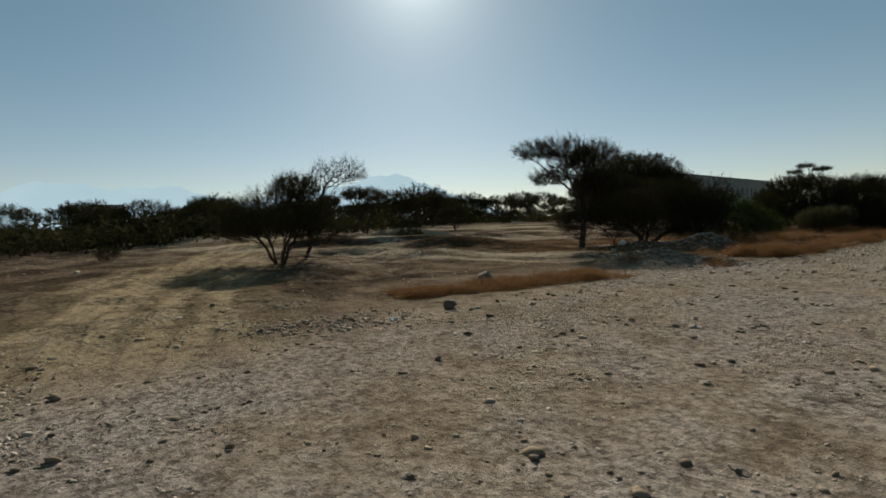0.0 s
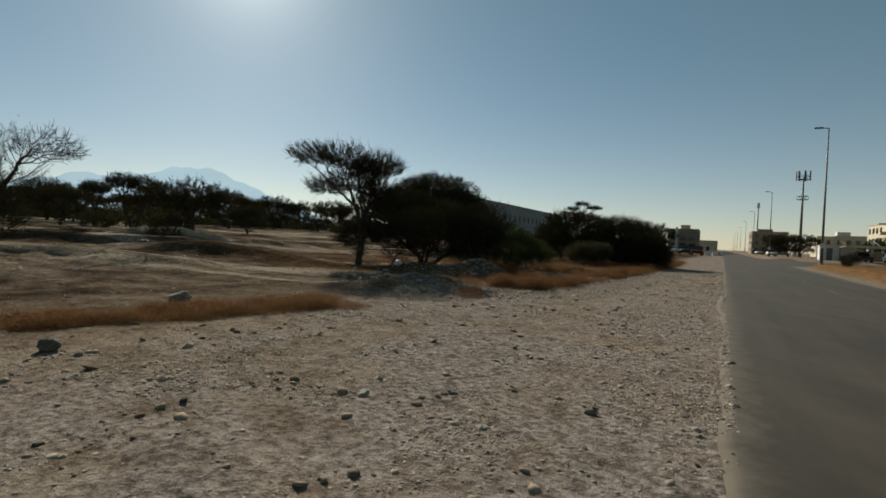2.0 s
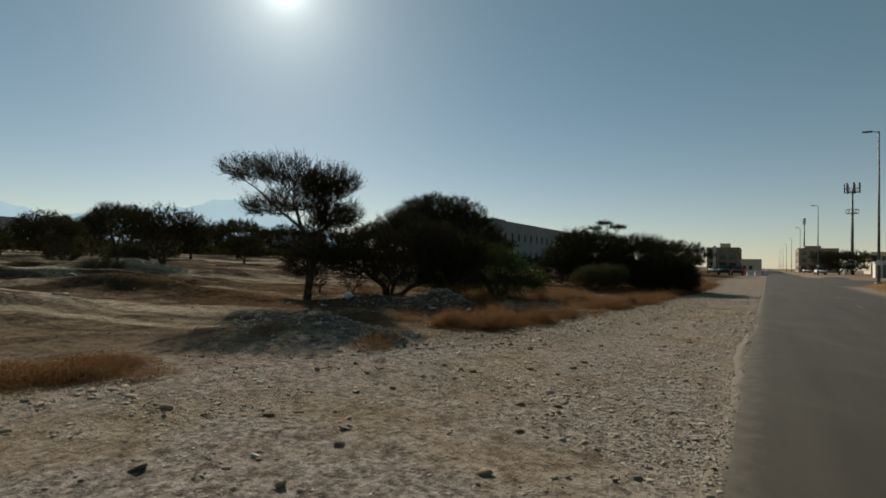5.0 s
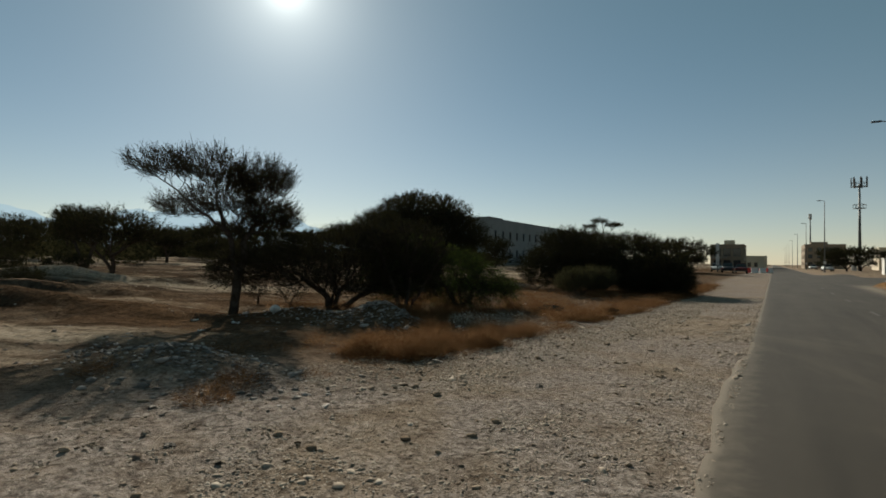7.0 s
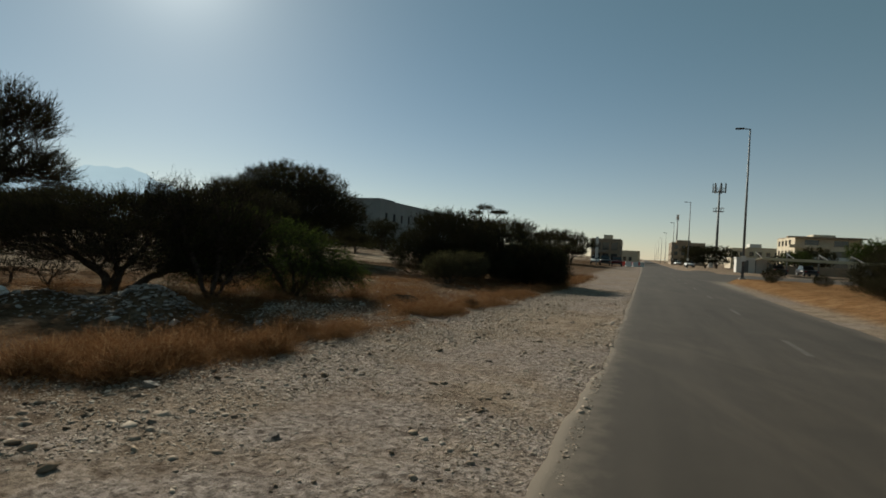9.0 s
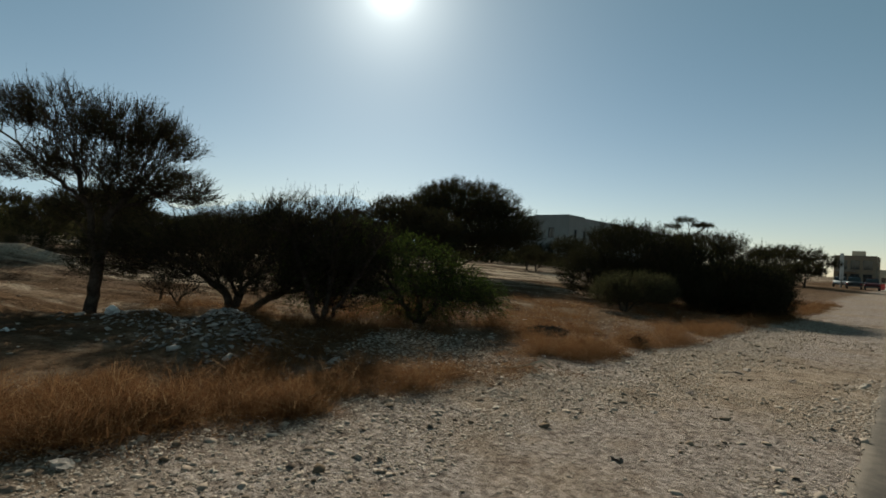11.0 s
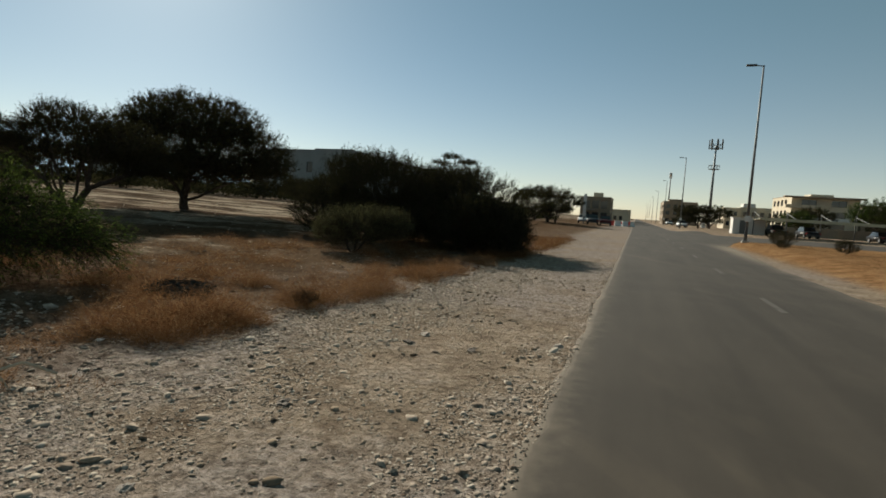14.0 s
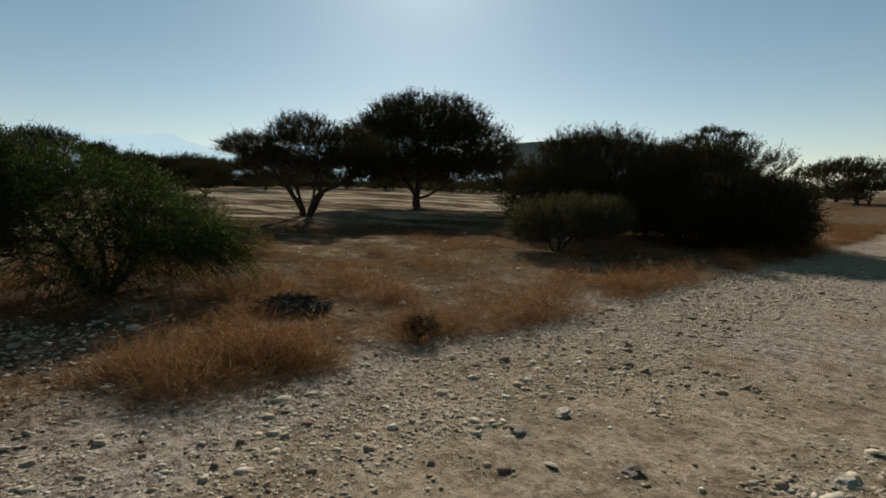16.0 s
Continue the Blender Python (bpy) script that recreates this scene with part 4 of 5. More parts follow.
# the lone umbrella acacia by the track
umbrella = tree("acacia_tree", on(-10.9, 19.15, 0.05), 11,
     [[(0, 0, -0.1), (0.03, 0.04, 0.5), (0.06, 0.06, 1.0), (-0.02, -0.04, 1.5), (-0.08, -0.1, 1.95)], [(0.05, 0.05, 0.9), (0.16, 0.2, 1.25), (0.14, 0.16, 1.7), (0.4, 0.5, 2.4), (0.6, 0.75, 3.0)],
      [(-0.08, -0.1, 1.95), (-0.5, -0.68, 2.5), (-0.85, -1.15, 3.0), (-1.2, -1.6, 3.4)], [(-0.08, -0.1, 1.95), (-0.3, -0.3, 2.6), (-0.25, -0.3, 3.2)], [(0.14, 0.16, 1.7), (-0.1, 0.7, 2.3), (-0.4, 1.2, 2.9)]],
     [(-1.0, -1.35, 3.42, 0.72, 0.78, 0.4, 4), (-0.3, -0.5, 3.4, 0.95, 0.95, 0.52, 6), (0.42, 0.42, 3.25, 0.85, 0.9, 0.52, 6), (0.5, 0.6, 2.4, 0.75, 0.8, 0.5, 5), (-0.15, -0.1, 2.7, 0.95, 1.0, 0.55, 7), (-0.75, -0.9, 2.5, 0.65, 0.7, 0.38, 3), (-0.65, 1.3, 3.2, 0.85, 0.85, 0.48, 5), (-0.6, 1.65, 2.35, 0.8, 0.8, 0.48, 5), (0.1, 0.3, 2.05, 0.6, 0.65, 0.3, 2)],
     "umbrella-shaped thorn acacia with a sparse flat crown", count=2500, seg=0.15, trunk=0.11, twigs=5, length=0.30, leaves=9, size=0.018, rise=0.5, fuzz=0.012, fan=0.42, thick=0.0055, curl=0.5)
umbrella.scale = (1.07, 1.07, 1.12)

# the spreading thorn bush behind the rubble
tree("thorn_bush", on(-9.45, 21.35), 23,
     [[(0, 0, -0.1), (-0.15, -0.1, 0.35), (-0.7, -0.6, 0.9), (-1.4, -1.2, 1.2)], [(0.05, 0, -0.1), (0.2, 0.15, 0.5), (0.5, 0.4, 1.0)], [(0.1, 0.05, -0.1), (0.6, 0.5, 0.3), (1.3, 1.1, 0.65), (1.8, 1.4, 1.1)], [(-0.05, 0.0, -0.1), (-0.1, 0.2, 0.6), (-0.2, 0.3, 1.2)]],
     [(-1.3, -1.2, 1.35, 1.3, 1.2, 0.5, 4), (0.2, 0.1, 1.55, 1.5, 1.4, 0.6, 5), (1.5, 1.3, 1.3, 1.3, 1.2, 0.75, 6), (1.6, 1.5, 0.6, 1.1, 1.0, 0.55, 3), (0.5, 0.3, 0.8, 1.3, 1.2, 0.5, 4), (-1.9, -1.6, 0.95, 1.0, 1.0, 0.5, 3), (-0.6, -0.4, 0.95, 1.3, 1.2, 0.5, 4), (0.9, 0.9, 2.0, 1.0, 0.9, 0.45, 1)],
     "low spreading thorn bush with crooked stems behind rubble", "bush", count=2700, seg=0.16, trunk=0.085, twigs=7, length=0.36, leaves=8, size=0.022, rise=0.3, fuzz=0.02, under=0.8, curl=0.5, sag=0.06, thick=0.005)

# bare crooked sprays that arch out of the top
tree("thorn_bush", on(-7.5, 22.2), 24, [[(0, 0, -0.1), (0.1, 0.1, 0.8), (0.15, 0.1, 1.6), (0.4, 0.45, 2.25), (0.75, 0.85, 2.45)], [(0, 0, -0.1), (-0.3, -0.2, 0.9), (-0.6, -0.4, 1.7), (-0.75, -0.7, 2.3)], [(0, 0, -0.1), (0.4, 0.4, 0.8), (0.7, 0.6, 1.4), (0.95, 0.8, 1.95)], [(0, 0, -0.1), (-0.1, 0.3, 1.1), (-0.05, 0.2, 1.9), (-0.25, 0.1, 2.6)]],
     [(0.2, 0.2, 2.1, 0.9, 0.7, 0.5, 4), (0.6, 0.5, 1.8, 0.7, 0.6, 0.4, 3), (-0.7, -0.6, 1.95, 0.7, 0.7, 0.45, 3), (0.1, 0.1, 1.3, 0.9, 0.8, 0.5, 3)],
     "half-bare thorn bush with crooked arching grey twigs", "bush", count=330, seg=0.13, trunk=0.055, twigs=3, length=0.30, leaves=5, size=0.024, rise=0.45, bare=0.55, curl=0.9, thick=0.006)

# the green drooping mesquite beside it
tree("mesquite_bush", on(-6.85, 24.3), 31,
     [[(0, 0, -0.1), (-0.05, 0.0, 0.6), (-0.2, -0.2, 1.3)], [(0, 0, -0.1), (-0.35, -0.4, 0.7), (-0.8, -0.9, 1.5)], [(0, 0, -0.1), (0.2, 0.35, 0.5), (0.5, 0.75, 0.95)], [(0, 0, -0.1), (-0.3, 0.4, 0.6), (-0.5, 0.9, 0.95)]],
     [(-0.85, -0.95, 1.6, 1.0, 1.0, 0.65, 5), (-0.25, -0.05, 1.35, 0.95, 0.95, 0.6, 5), (0.35, 0.6, 0.95, 0.75, 0.75, 0.5, 4), (0.8, 1.1, 0.72, 0.5, 0.5, 0.32, 2), (0.0, 0.0, 0.6, 1.1, 1.1, 0.45, 3), (-1.3, -1.6, 1.2, 1.0, 1.0, 0.8, 4), (-0.5, 0.9, 0.9, 0.8, 0.8, 0.5, 2)],
     "feathery green mesquite bush with drooping branches", "bush", count=1700, seg=0.14, trunk=0.06, twigs=5, length=0.45, leaves=14, size=0.021, rise=-0.05, fuzz=0.014, under=0.9, leaf=LEAF_GREEN, curl=0.5, sag=0.16, droop=0.5, thick=0.004)

# dead twiggy plants
for dx, dy, seed, hh, lab in ((-10.3, 20.6, 33, 0.75, "dead grey twiggy plant under the thorn bush"), (-12.1, 20.9, 34, 0.6, "low dead twiggy plant beside the acacia"), (-2.75, 26.2, 35, 0.26, "small dead dark twiggy plant at the gravel edge")):
    tree("dead_shrub", on(dx, dy), seed, [[(0, 0, -0.05), (0.03, 0.02, 0.3 * hh)]],
         [(0, 0, 0.6 * hh, 0.75 * hh, 0.75 * hh, 0.45 * hh, 1)], lab, "shrub", "dead twiggy plants", count=110, seg=0.16 * hh, trunk=0.03, twigs=3, length=0.3 * hh, leaves=2, size=0.012, rise=0.5, bare=0.8, curl=0.8, thick=0.003)

# the round acacia and its open neighbour
tree("acacia_tree", on(-20.4, 41.4), 43,
     [[(0, 0, -0.1), (-0.05, -0.05, 0.5), (-0.35, -0.3, 1.2), (-0.9, -0.8, 2.0)], [(0, 0, 0.35), (0.7, 0.6, 0.9), (1.9, 1.6, 1.7)], [(-0.05, -0.05, 0.5), (0.1, 0.1, 1.3), (0.4, 0.3, 2.2)], [(0, 0, 0.4), (0.5, -0.3, 1.1), (0.9, -0.6, 2.0)], [(-0.05, -0.05, 0.5), (-0.5, 0.4, 1.2), (-0.8, 0.8, 2.0)]],
     [(0.5, 0.2, 3.0, 4.2, 4.1, 2.8, 11), (-1.2, -1.3, 2.9, 3.0, 2.9, 1.9, 4), (1.9, 1.6, 2.7, 3.0, 2.9, 1.8, 4), (0.3, 0.1, 4.2, 3.0, 3.0, 1.55, 5)],
     "large dome-shaped acacia with a dense dark crown", count=5600, seg=0.28, trunk=0.2, twigs=6, length=0.46, leaves=7, size=0.05, rise=0.4, fuzz=0.035, under=0.6, fan=0.55, young=4, thick=0.007)
tree("acacia_tree", on(-16.7, 32.8), 47,
     [[(0.09 * math.cos(a), 0.09 * math.sin(a), -0.1), (0.2 * math.cos(a), 0.2 * math.sin(a), 0.3), (0.6 * math.cos(a + 0.2), 0.6 * math.sin(a + 0.2), 0.95), (w * math.cos(a), w * math.sin(a), h)] for a, w, h in ((-2.3, 1.35, 1.9), (-1.2, 0.9, 2.1), (0.1, 0.9, 2.0), (0.85, 1.7, 1.5), (2.0, 0.8, 2.1), (3.1, 1.0, 1.9), (1.3, 0.35, 2.2))],
     [(-1.25, -1.5, 2.5, 1.15, 1.15, 0.55, 4), (-0.1, 0.0, 2.95, 1.4, 1.4, 0.75, 5), (1.1, 1.2, 2.4, 1.4, 1.4, 0.9, 5), (0.0, 0.0, 2.1, 1.9, 1.9, 0.5, 4), (1.5, 1.6, 1.7, 0.9, 0.9, 0.4, 2)],
     "open vase-shaped acacia with many forked stems", count=2100, seg=0.17, trunk=0.085, twigs=6, length=0.34, leaves=9, size=0.03, rise=0.45, fuzz=0.018, fan=0.5, thick=0.006)

# the shrub and the dark thicket near the verge
tree("saltbush_shrub", on(-5.95, 33.2), 53, [[(0, 0, -0.1), (0.3 * math.cos(a), 0.3 * math.sin(a), 0.35)] for a in (0.3, 1.7, 3.0, 4.4, 5.5)],
     [(0.2, 0.1, 0.72, 1.05, 1.05, 0.55, 5), (0.75, 0.55, 0.75, 0.75, 0.75, 0.48, 3), (-0.35, -0.35, 0.65, 0.7, 0.7, 0.5, 2)],
     "rounded olive-green saltbush shrub on the grassy strip", "shrub", count=1100, seg=0.11, trunk=0.028, twigs=9, length=0.26, leaves=6, size=0.018, rise=0.9, fuzz=0.015, under=0.9, leaf=LEAF_OLIVE, young=4)
for sx, sy, seed, hh, rr, lab in ((-7.6, 37.8, 61, 3.3, 2.5, "dense dark acacia thicket with branches to the ground"), (-5.0, 39.8, 62, 3.1, 2.5, "wide dark acacia with low hanging skirts"), (-3.5, 37.7, 63, 1.9, 1.6, "low dark thorn thicket beside the gravel")):
    tree("acacia_thicket", on(sx, sy), seed, [[(0, 0, -0.1), (0.1, 0.05, 0.6), (0.2, 0.2, 1.2)], [(0, 0, -0.1), (-0.5, -0.4, 0.8), (-1.0, -0.6, 1.4)], [(0, 0, -0.1), (0.6, -0.3, 0.7), (1.1, -0.3, 1.2)]],
         [(0, 0, hh * 0.5, rr, rr, hh * 0.46, 6), (-rr * 0.2, 0.1, hh * 0.78, rr * 0.6, rr * 0.6, hh * 0.2, 2), (-rr * 0.45, -rr * 0.4, hh * 0.32, rr * 0.65, rr * 0.65, hh * 0.32, 3), (rr * 0.5, -rr * 0.3, hh * 0.3, rr * 0.6, rr * 0.6, hh * 0.28, 3)],
         lab, count=2500, seg=0.23, trunk=0.09, twigs=7, length=0.40, leaves=7, size=0.037, rise=0.42, fuzz=0.025, under=0.9, young=4, thick=0.006)

# the slender layered tree that tops the thicket
tree("acacia_tree", on(-11.9, 59.1), 67, [[(0, 0, -0.1), (0.1, 0, 2.0), (0, 0, 3.9)], [(0.05, 0, 3.0), (0.6, 0.4, 4.2)], [(0.05, 0, 3.2), (-0.7, -0.3, 4.3)]],
     [(-0.3, 0, 5.05, 0.75, 0.75, 0.16, 3), (0.8, 0.5, 4.7, 0.8, 0.8, 0.14, 3), (-0.9, -0.5, 4.55, 0.7, 0.7, 0.14, 2), (0, 0, 3.6, 1.6, 1.6, 0.5, 4)],
     "slender acacia with flat layered top", count=420, seg=0.2, trunk=0.1, twigs=5, length=0.34, leaves=8, size=0.045, rise=0.4)
# the vase-shaped thorn bush by the sandy track
tree("thorn_bush", on(-15.3, 8.6), 71, [[(0.1 * math.cos(a), 0.1 * math.sin(a), -0.1), (0.35 * math.cos(a), 0.35 * math.sin(a), 0.55), (0.85 * math.cos(a), 0.85 * math.sin(a), 1.25)] for a in (0.2, 1.2, 2.2, 3.3, 4.3, 5.3)],
     [(0.0, 0.1, 1.5, 1.75, 1.75, 0.85, 5), (-0.5, -0.9, 1.25, 0.9, 0.9, 0.7, 2), (0.35, 0.5, 2.3, 0.8, 0.8, 0.4, 2), (0.4, 0.9, 1.0, 1.1, 1.1, 0.6, 2)],
     "vase-shaped thorn bush with thin dark stems", "bush", count=1300, seg=0.17, trunk=0.05, twigs=7, length=0.34, leaves=7, size=0.028, rise=0.7, fuzz=0.025, under=0.8)
tree("thorn_bush", on(-16.3, 10.2), 72, [[(0, 0, -0.1), (0.15, 0.1, 0.9), (0.3, 0.3, 1.8)], [(0, 0, -0.1), (-0.2, 0.25, 1.0), (-0.3, 0.5, 1.9)]],
     [(0.7, 0.9, 2.75, 1.15, 1.15, 0.55, 4), (0.2, 0.3, 2.0, 1.0, 1.0, 0.5, 2)],
     "half-bare leggy thorn bush with pale twigs", "bush", count=330, seg=0.16, trunk=0.06, twigs=3, length=0.28, leaves=3, size=0.025, rise=0.4, bare=0.5, curl=0.6, thick=0.007)

# acacias over the plain
plain_a = tree("acacia_tree", on(-25.65, 23.4), 81, [[(0, 0, -0.1), (0.05, 0.05, 0.6), (0.1, 0, 1.0)], [(0, 0, 0.4), (-0.5, -0.3, 1.1), (-1.0, -0.7, 1.7)], [(0.1, 0, 1.0), (0.7, 0.5, 1.6)]],
               [(0, 0, 2.35, 1.9, 1.9, 0.85, 6), (1.1, 0.8, 2.1, 1.2, 1.2, 0.7, 3), (-1.1, -0.8, 2.3, 1.3, 1.3, 0.75, 3), (0, 0, 1.75, 1.9, 1.9, 0.4, 3)],
               "dark umbrella acacia on the open plain", "tree", "acacias on the plain", count=760, seg=0.3, trunk=0.13, twigs=5, length=0.42, leaves=5, size=0.062, fuzz=0.04, rise=0.4, thick=0.009)
plain_b = tree("acacia_tree", on(-37.8, 27.7), 83, [[(0, 0, -0.1), (-0.3, -0.2, 0.9), (-0.7, -0.4, 2.0)], [(0.15, 0.1, -0.1), (0.4, 0.3, 1.0), (0.8, 0.6, 2.0)]],
               [(-0.6, -0.4, 3.2, 1.2, 1.2, 0.7, 4), (0.7, 0.5, 3.0, 1.2, 1.2, 0.75, 4), (0, 0, 2.2, 1.3, 1.3, 0.5, 2)],
               "two-stemmed acacia with a flat dark crown", "tree", "acacias on the plain", count=800, seg=0.3, trunk=0.11, twigs=5, length=0.42, leaves=5, size=0.062, fuzz=0.04, rise=0.4, thick=0.009)
plain_c = tree("acacia_tree", on(-50.2, 47.0), 85, [[(0, 0, -0.1), (0.1, 0.1, 0.8), (0.0, 0.0, 1.4)], [(0, 0, 0.5), (0.9, 0.6, 1.3), (1.9, 1.1, 2.0)], [(0, 0, 0.5), (-0.9, -0.5, 1.3), (-1.8, -1.2, 1.9)]],
               [(0, 0, 3.1, 2.6, 2.6, 1.0, 6), (2.0, 1.2, 2.6, 1.5, 1.5, 0.9, 3), (-2.0, -1.2, 2.5, 1.5, 1.5, 0.9, 3), (0, 0, 1.5, 2.5, 2.5, 0.9, 4)],
               "wide low acacia with dense dark crown", "tree", "acacias on the plain", count=760, seg=0.4, trunk=0.16, twigs=5, length=0.5, leaves=5, size=0.085, fuzz=0.06, rise=0.35, thick=0.012)
plain_far = tree("acacia_tree", on(-78, 52), 86, [[(0, 0, -0.1), (0.1, 0.1, 0.8), (0.0, 0.0, 1.4)], [(0, 0, 0.5), (0.9, 0.6, 1.3), (1.9, 1.1, 2.0)], [(0, 0, 0.5), (-0.9, -0.5, 1.3), (-1.8, -1.2, 1.9)]],
                 [(0, 0, 3.0, 2.4, 2.4, 0.9, 6), (1.8, 1.1, 2.5, 1.5, 1.5, 0.9, 3), (-1.9, -1.2, 2.5, 1.5, 1.5, 0.9, 3), (0, 0, 1.4, 2.4, 2.4, 0.9, 4)],
                 "dark acacia far across the plain", "tree", "acacias on the plain", count=420, seg=0.6, trunk=0.15, twigs=5, length=0.5, leaves=4, size=0.15, fuzz=0.1, rise=0.35, thick=0.02)
rng = random.Random(5)


def plant(src, x, y, s, turn):
    ob = copy_thing(src, pose(*on(x, y), 0, 0, turn))
    ob.scale = (s, s, s * rng.uniform(0.9, 1.1))
    return ob


for src, x, y, s in ((plain_c, -47.9, 13.3, 0.80), (plain_c, -46.0, 17.5, 0.7), (plain_a, -55.9, 21.9, 1.15), (plain_c, -68.0, 5.5, 1.12), (plain_c, -55.5, 77.9, 1.15), (plain_a, -63, 60, 1.1),
                     (plain_c, -10.4, 97.5, 1.3), (plain_c, -13.5, 104, 1.25), (plain_a, -8.6, 92, 1.0), (plain_c, -57, 12, 0.8), (plain_a, -44.5, 37.5, 1.0), (plain_b, -52, 33, 1.05), (plain_c, -58, 43, 0.9),
                     (plain_c, -41.0, 24.5, 0.62), (plain_c, -34.5, 35.5, 0.6), (plain_c, -50.0, 28.0, 0.8), (plain_a, -27.5, 61.0, 0.75), (plain_a, -24.0, 57.0, 0.6), (plain_c, -30, 74, 0.9), (plain_a, -18.0, 70, 1.0), (plain_c, -20, 82, 0.95)):
    plant(src, x, y, s, rng.uniform(0, 360))
for k in range(20):
    a = radians(-104 + 76 * (k + rng.uniform(-0.3, 0.3)) / 19)
    d = rng.uniform(72, 125)
    plant(plain_far, d * math.sin(a), 8 + d * math.cos(a), rng.uniform(0.85, 1.25), rng.uniform(0, 360))

# low scrub that closes the view across the plain
sg = np.random.default_rng(4)
cl = []
for _ in range(1300):
    a = radians(sg.uniform(-108, -7))
    d = sg.uniform(46 if a < radians(-58) else (74 if a < radians(-24) else 105), 140)
    cl.append((d * math.sin(a), 8 + d * math.cos(a), sg.uniform(1.0, 2.8), sg.uniform(0.7, 2.4)))
for _ in range(220):
    a, d = radians(sg.uniform(-104, -68)), sg.uniform(40, 70)
    cl.append((d * math.sin(a), 4 + d * math.cos(a), sg.uniform(1.2, 2.6), sg.uniform(1.4, 2.9)))
cl = np.repeat(np.array(cl), 84, axis=0)
u = sg.normal(0, 1, (len(cl), 3))
u /= np.linalg.norm(u, axis=1, keepdims=True)
u *= sg.uniform(0.3, 1, (len(cl), 1)) ** 0.5
c = np.stack([cl[:, 0] + u[:, 0] * cl[:, 2], cl[:, 1] + u[:, 1] * cl[:, 2], lie(cl[:, 0], cl[:, 1]) + cl[:, 3] * (0.5 + 0.5 * u[:, 2])], -1)
e1, e2 = sg.normal(0, 0.17, c.shape), sg.normal(0, 0.10, c.shape)
far_scrub = np_mesh("far_scrub", np.stack([c - e1, c + e2, c + e1], 1).reshape(-1, 3), np.arange(len(c) * 3).reshape(-1, 3))
tagged(part("far_scrub", far_scrub, LEAF), "low dark scrub far across the plain", "scrub", kind="stuff")

# planting on the far side of the road
tree("thorn_bush", on(11.7, 41.5), 91, [[(0, 0, -0.1), (0.3, 0.1, 0.6), (0.7, 0.2, 1.2)], [(0, 0, -0.1), (-0.4, 0, 0.6), (-0.9, 0.1, 1.1)]],
     [(0, 0, 1.2, 1.7, 1.6, 0.9, 5), (1.1, 0.3, 1.6, 1.1, 1.1, 0.8, 3), (-0.9, 0, 0.8, 1.2, 1.1, 0.7, 3)], "brownish thorn bush on the grassy far verge", "bush", count=1000, seg=0.2, trunk=0.06, twigs=6, length=0.36, leaves=7, size=0.032, rise=0.45, under=0.9, fuzz=0.03)
tree("thorn_bush", on(13.6, 44.5), 92, [[(0, 0, -0.1), (0.3, 0.1, 0.8), (0.7, 0.2, 1.6)], [(0, 0, -0.1), (-0.4, 0, 0.8), (-0.9, 0.1, 1.5)]],
     [(0, 0, 2.0, 1.7, 1.6, 0.8, 5), (1.2, 0.3, 1.6, 1.2, 1.1, 0.8, 3)], "taller thorn bush behind the far verge", "bush", count=900, seg=0.2, trunk=0.07, twigs=6, length=0.36, leaves=7, size=0.032, rise=0.45, under=0.9, fuzz=0.03)
leafy = tree("shade_tree", on(36.5, 121), 94, [[(0, 0, -0.1), (0.1, 0, 1.4), (0.0, 0.1, 2.6)], [(0.1, 0, 1.4), (1.2, 0.4, 2.8), (2.0, 0.6, 4.0)], [(0.1, 0, 1.6), (-1.2, -0.3, 3.0), (-2.0, -0.4, 4.2)]],
             [(0, 0, 4.6, 3.0, 3.0, 2.2, 6), (1.8, 0.5, 4.0, 2.2, 2.2, 1.7, 3), (-1.9, -0.3, 4.2, 2.2, 2.2, 1.8, 3)],
             "leafy green tree behind the parking shades", "tree", "leafy trees by the villas", count=500, seg=0.5, trunk=0.2, twigs=5, length=0.5, leaves=5, size=0.13, fuzz=0.1, rise=0.3, leaf=LEAF_GREEN, under=0.9, thick=0.02)
small = copy_thing(leafy, pose(*on(24.5, 114)))
small.scale = (0.62, 0.62, 0.62)
low = tree("verge_shrub", on(11.0, 62.3), 93, [[(0, 0, -0.1), (0.2 * math.cos(a), 0.2 * math.sin(a), 0.3)] for a in (0.5, 2.5, 4.5)],
           [(0, 0, 0.55, 0.9, 0.9, 0.5, 5)], "small dark shrub near the lamp", "shrub", "verge shrubs", count=220, seg=0.12, trunk=0.02, twigs=6, length=0.24, leaves=6, size=0.028, rise=0.6, fuzz=0.04, under=0.9)
for x, y, s in ((12.5, 55.0, 0.7), (14.5, 52, 0.9), (9.9, 57, 0.45), (-19.6, 17.6, 0.8), (-23.5, 20.6, 1.0), (-26, 6.0, 0.6), (-29.5, 20.5, 1.0), (10.6, 39.4, 1.0), (12.2, 37.0, 1.0), (14.0, 39.5, 1.3), (13.0, 47.5, 1.2)):
    plant(low, x, y, s, rng.uniform(0, 360))
for x, y, s in ((18.0, 160.0, 1.3), (12.0, 152.0, 1.2), (15.0, 155.0, 1.25), (36, 150, 1.35), (30.5, 148, 1.0), (44, 138, 1.3), (52, 130, 1.2), (52, 121, 1.3)):
    plant(plain_far, x, y, s, rng.uniform(0, 360))


# ---- dry grass ----
def verge_line(y):
    return np.interp(y, [0, 4, 6.5, 9, 11, 13.4, 15, 18.8, 20, 22.5, 28, 34, 45, 100], [-8.0, -7.8, -6.5, -5.6, -4.8, -3.8, -3.9, -3.2, -3.1, -2.8, -2.5, -2.15, -2.0, -3.0])


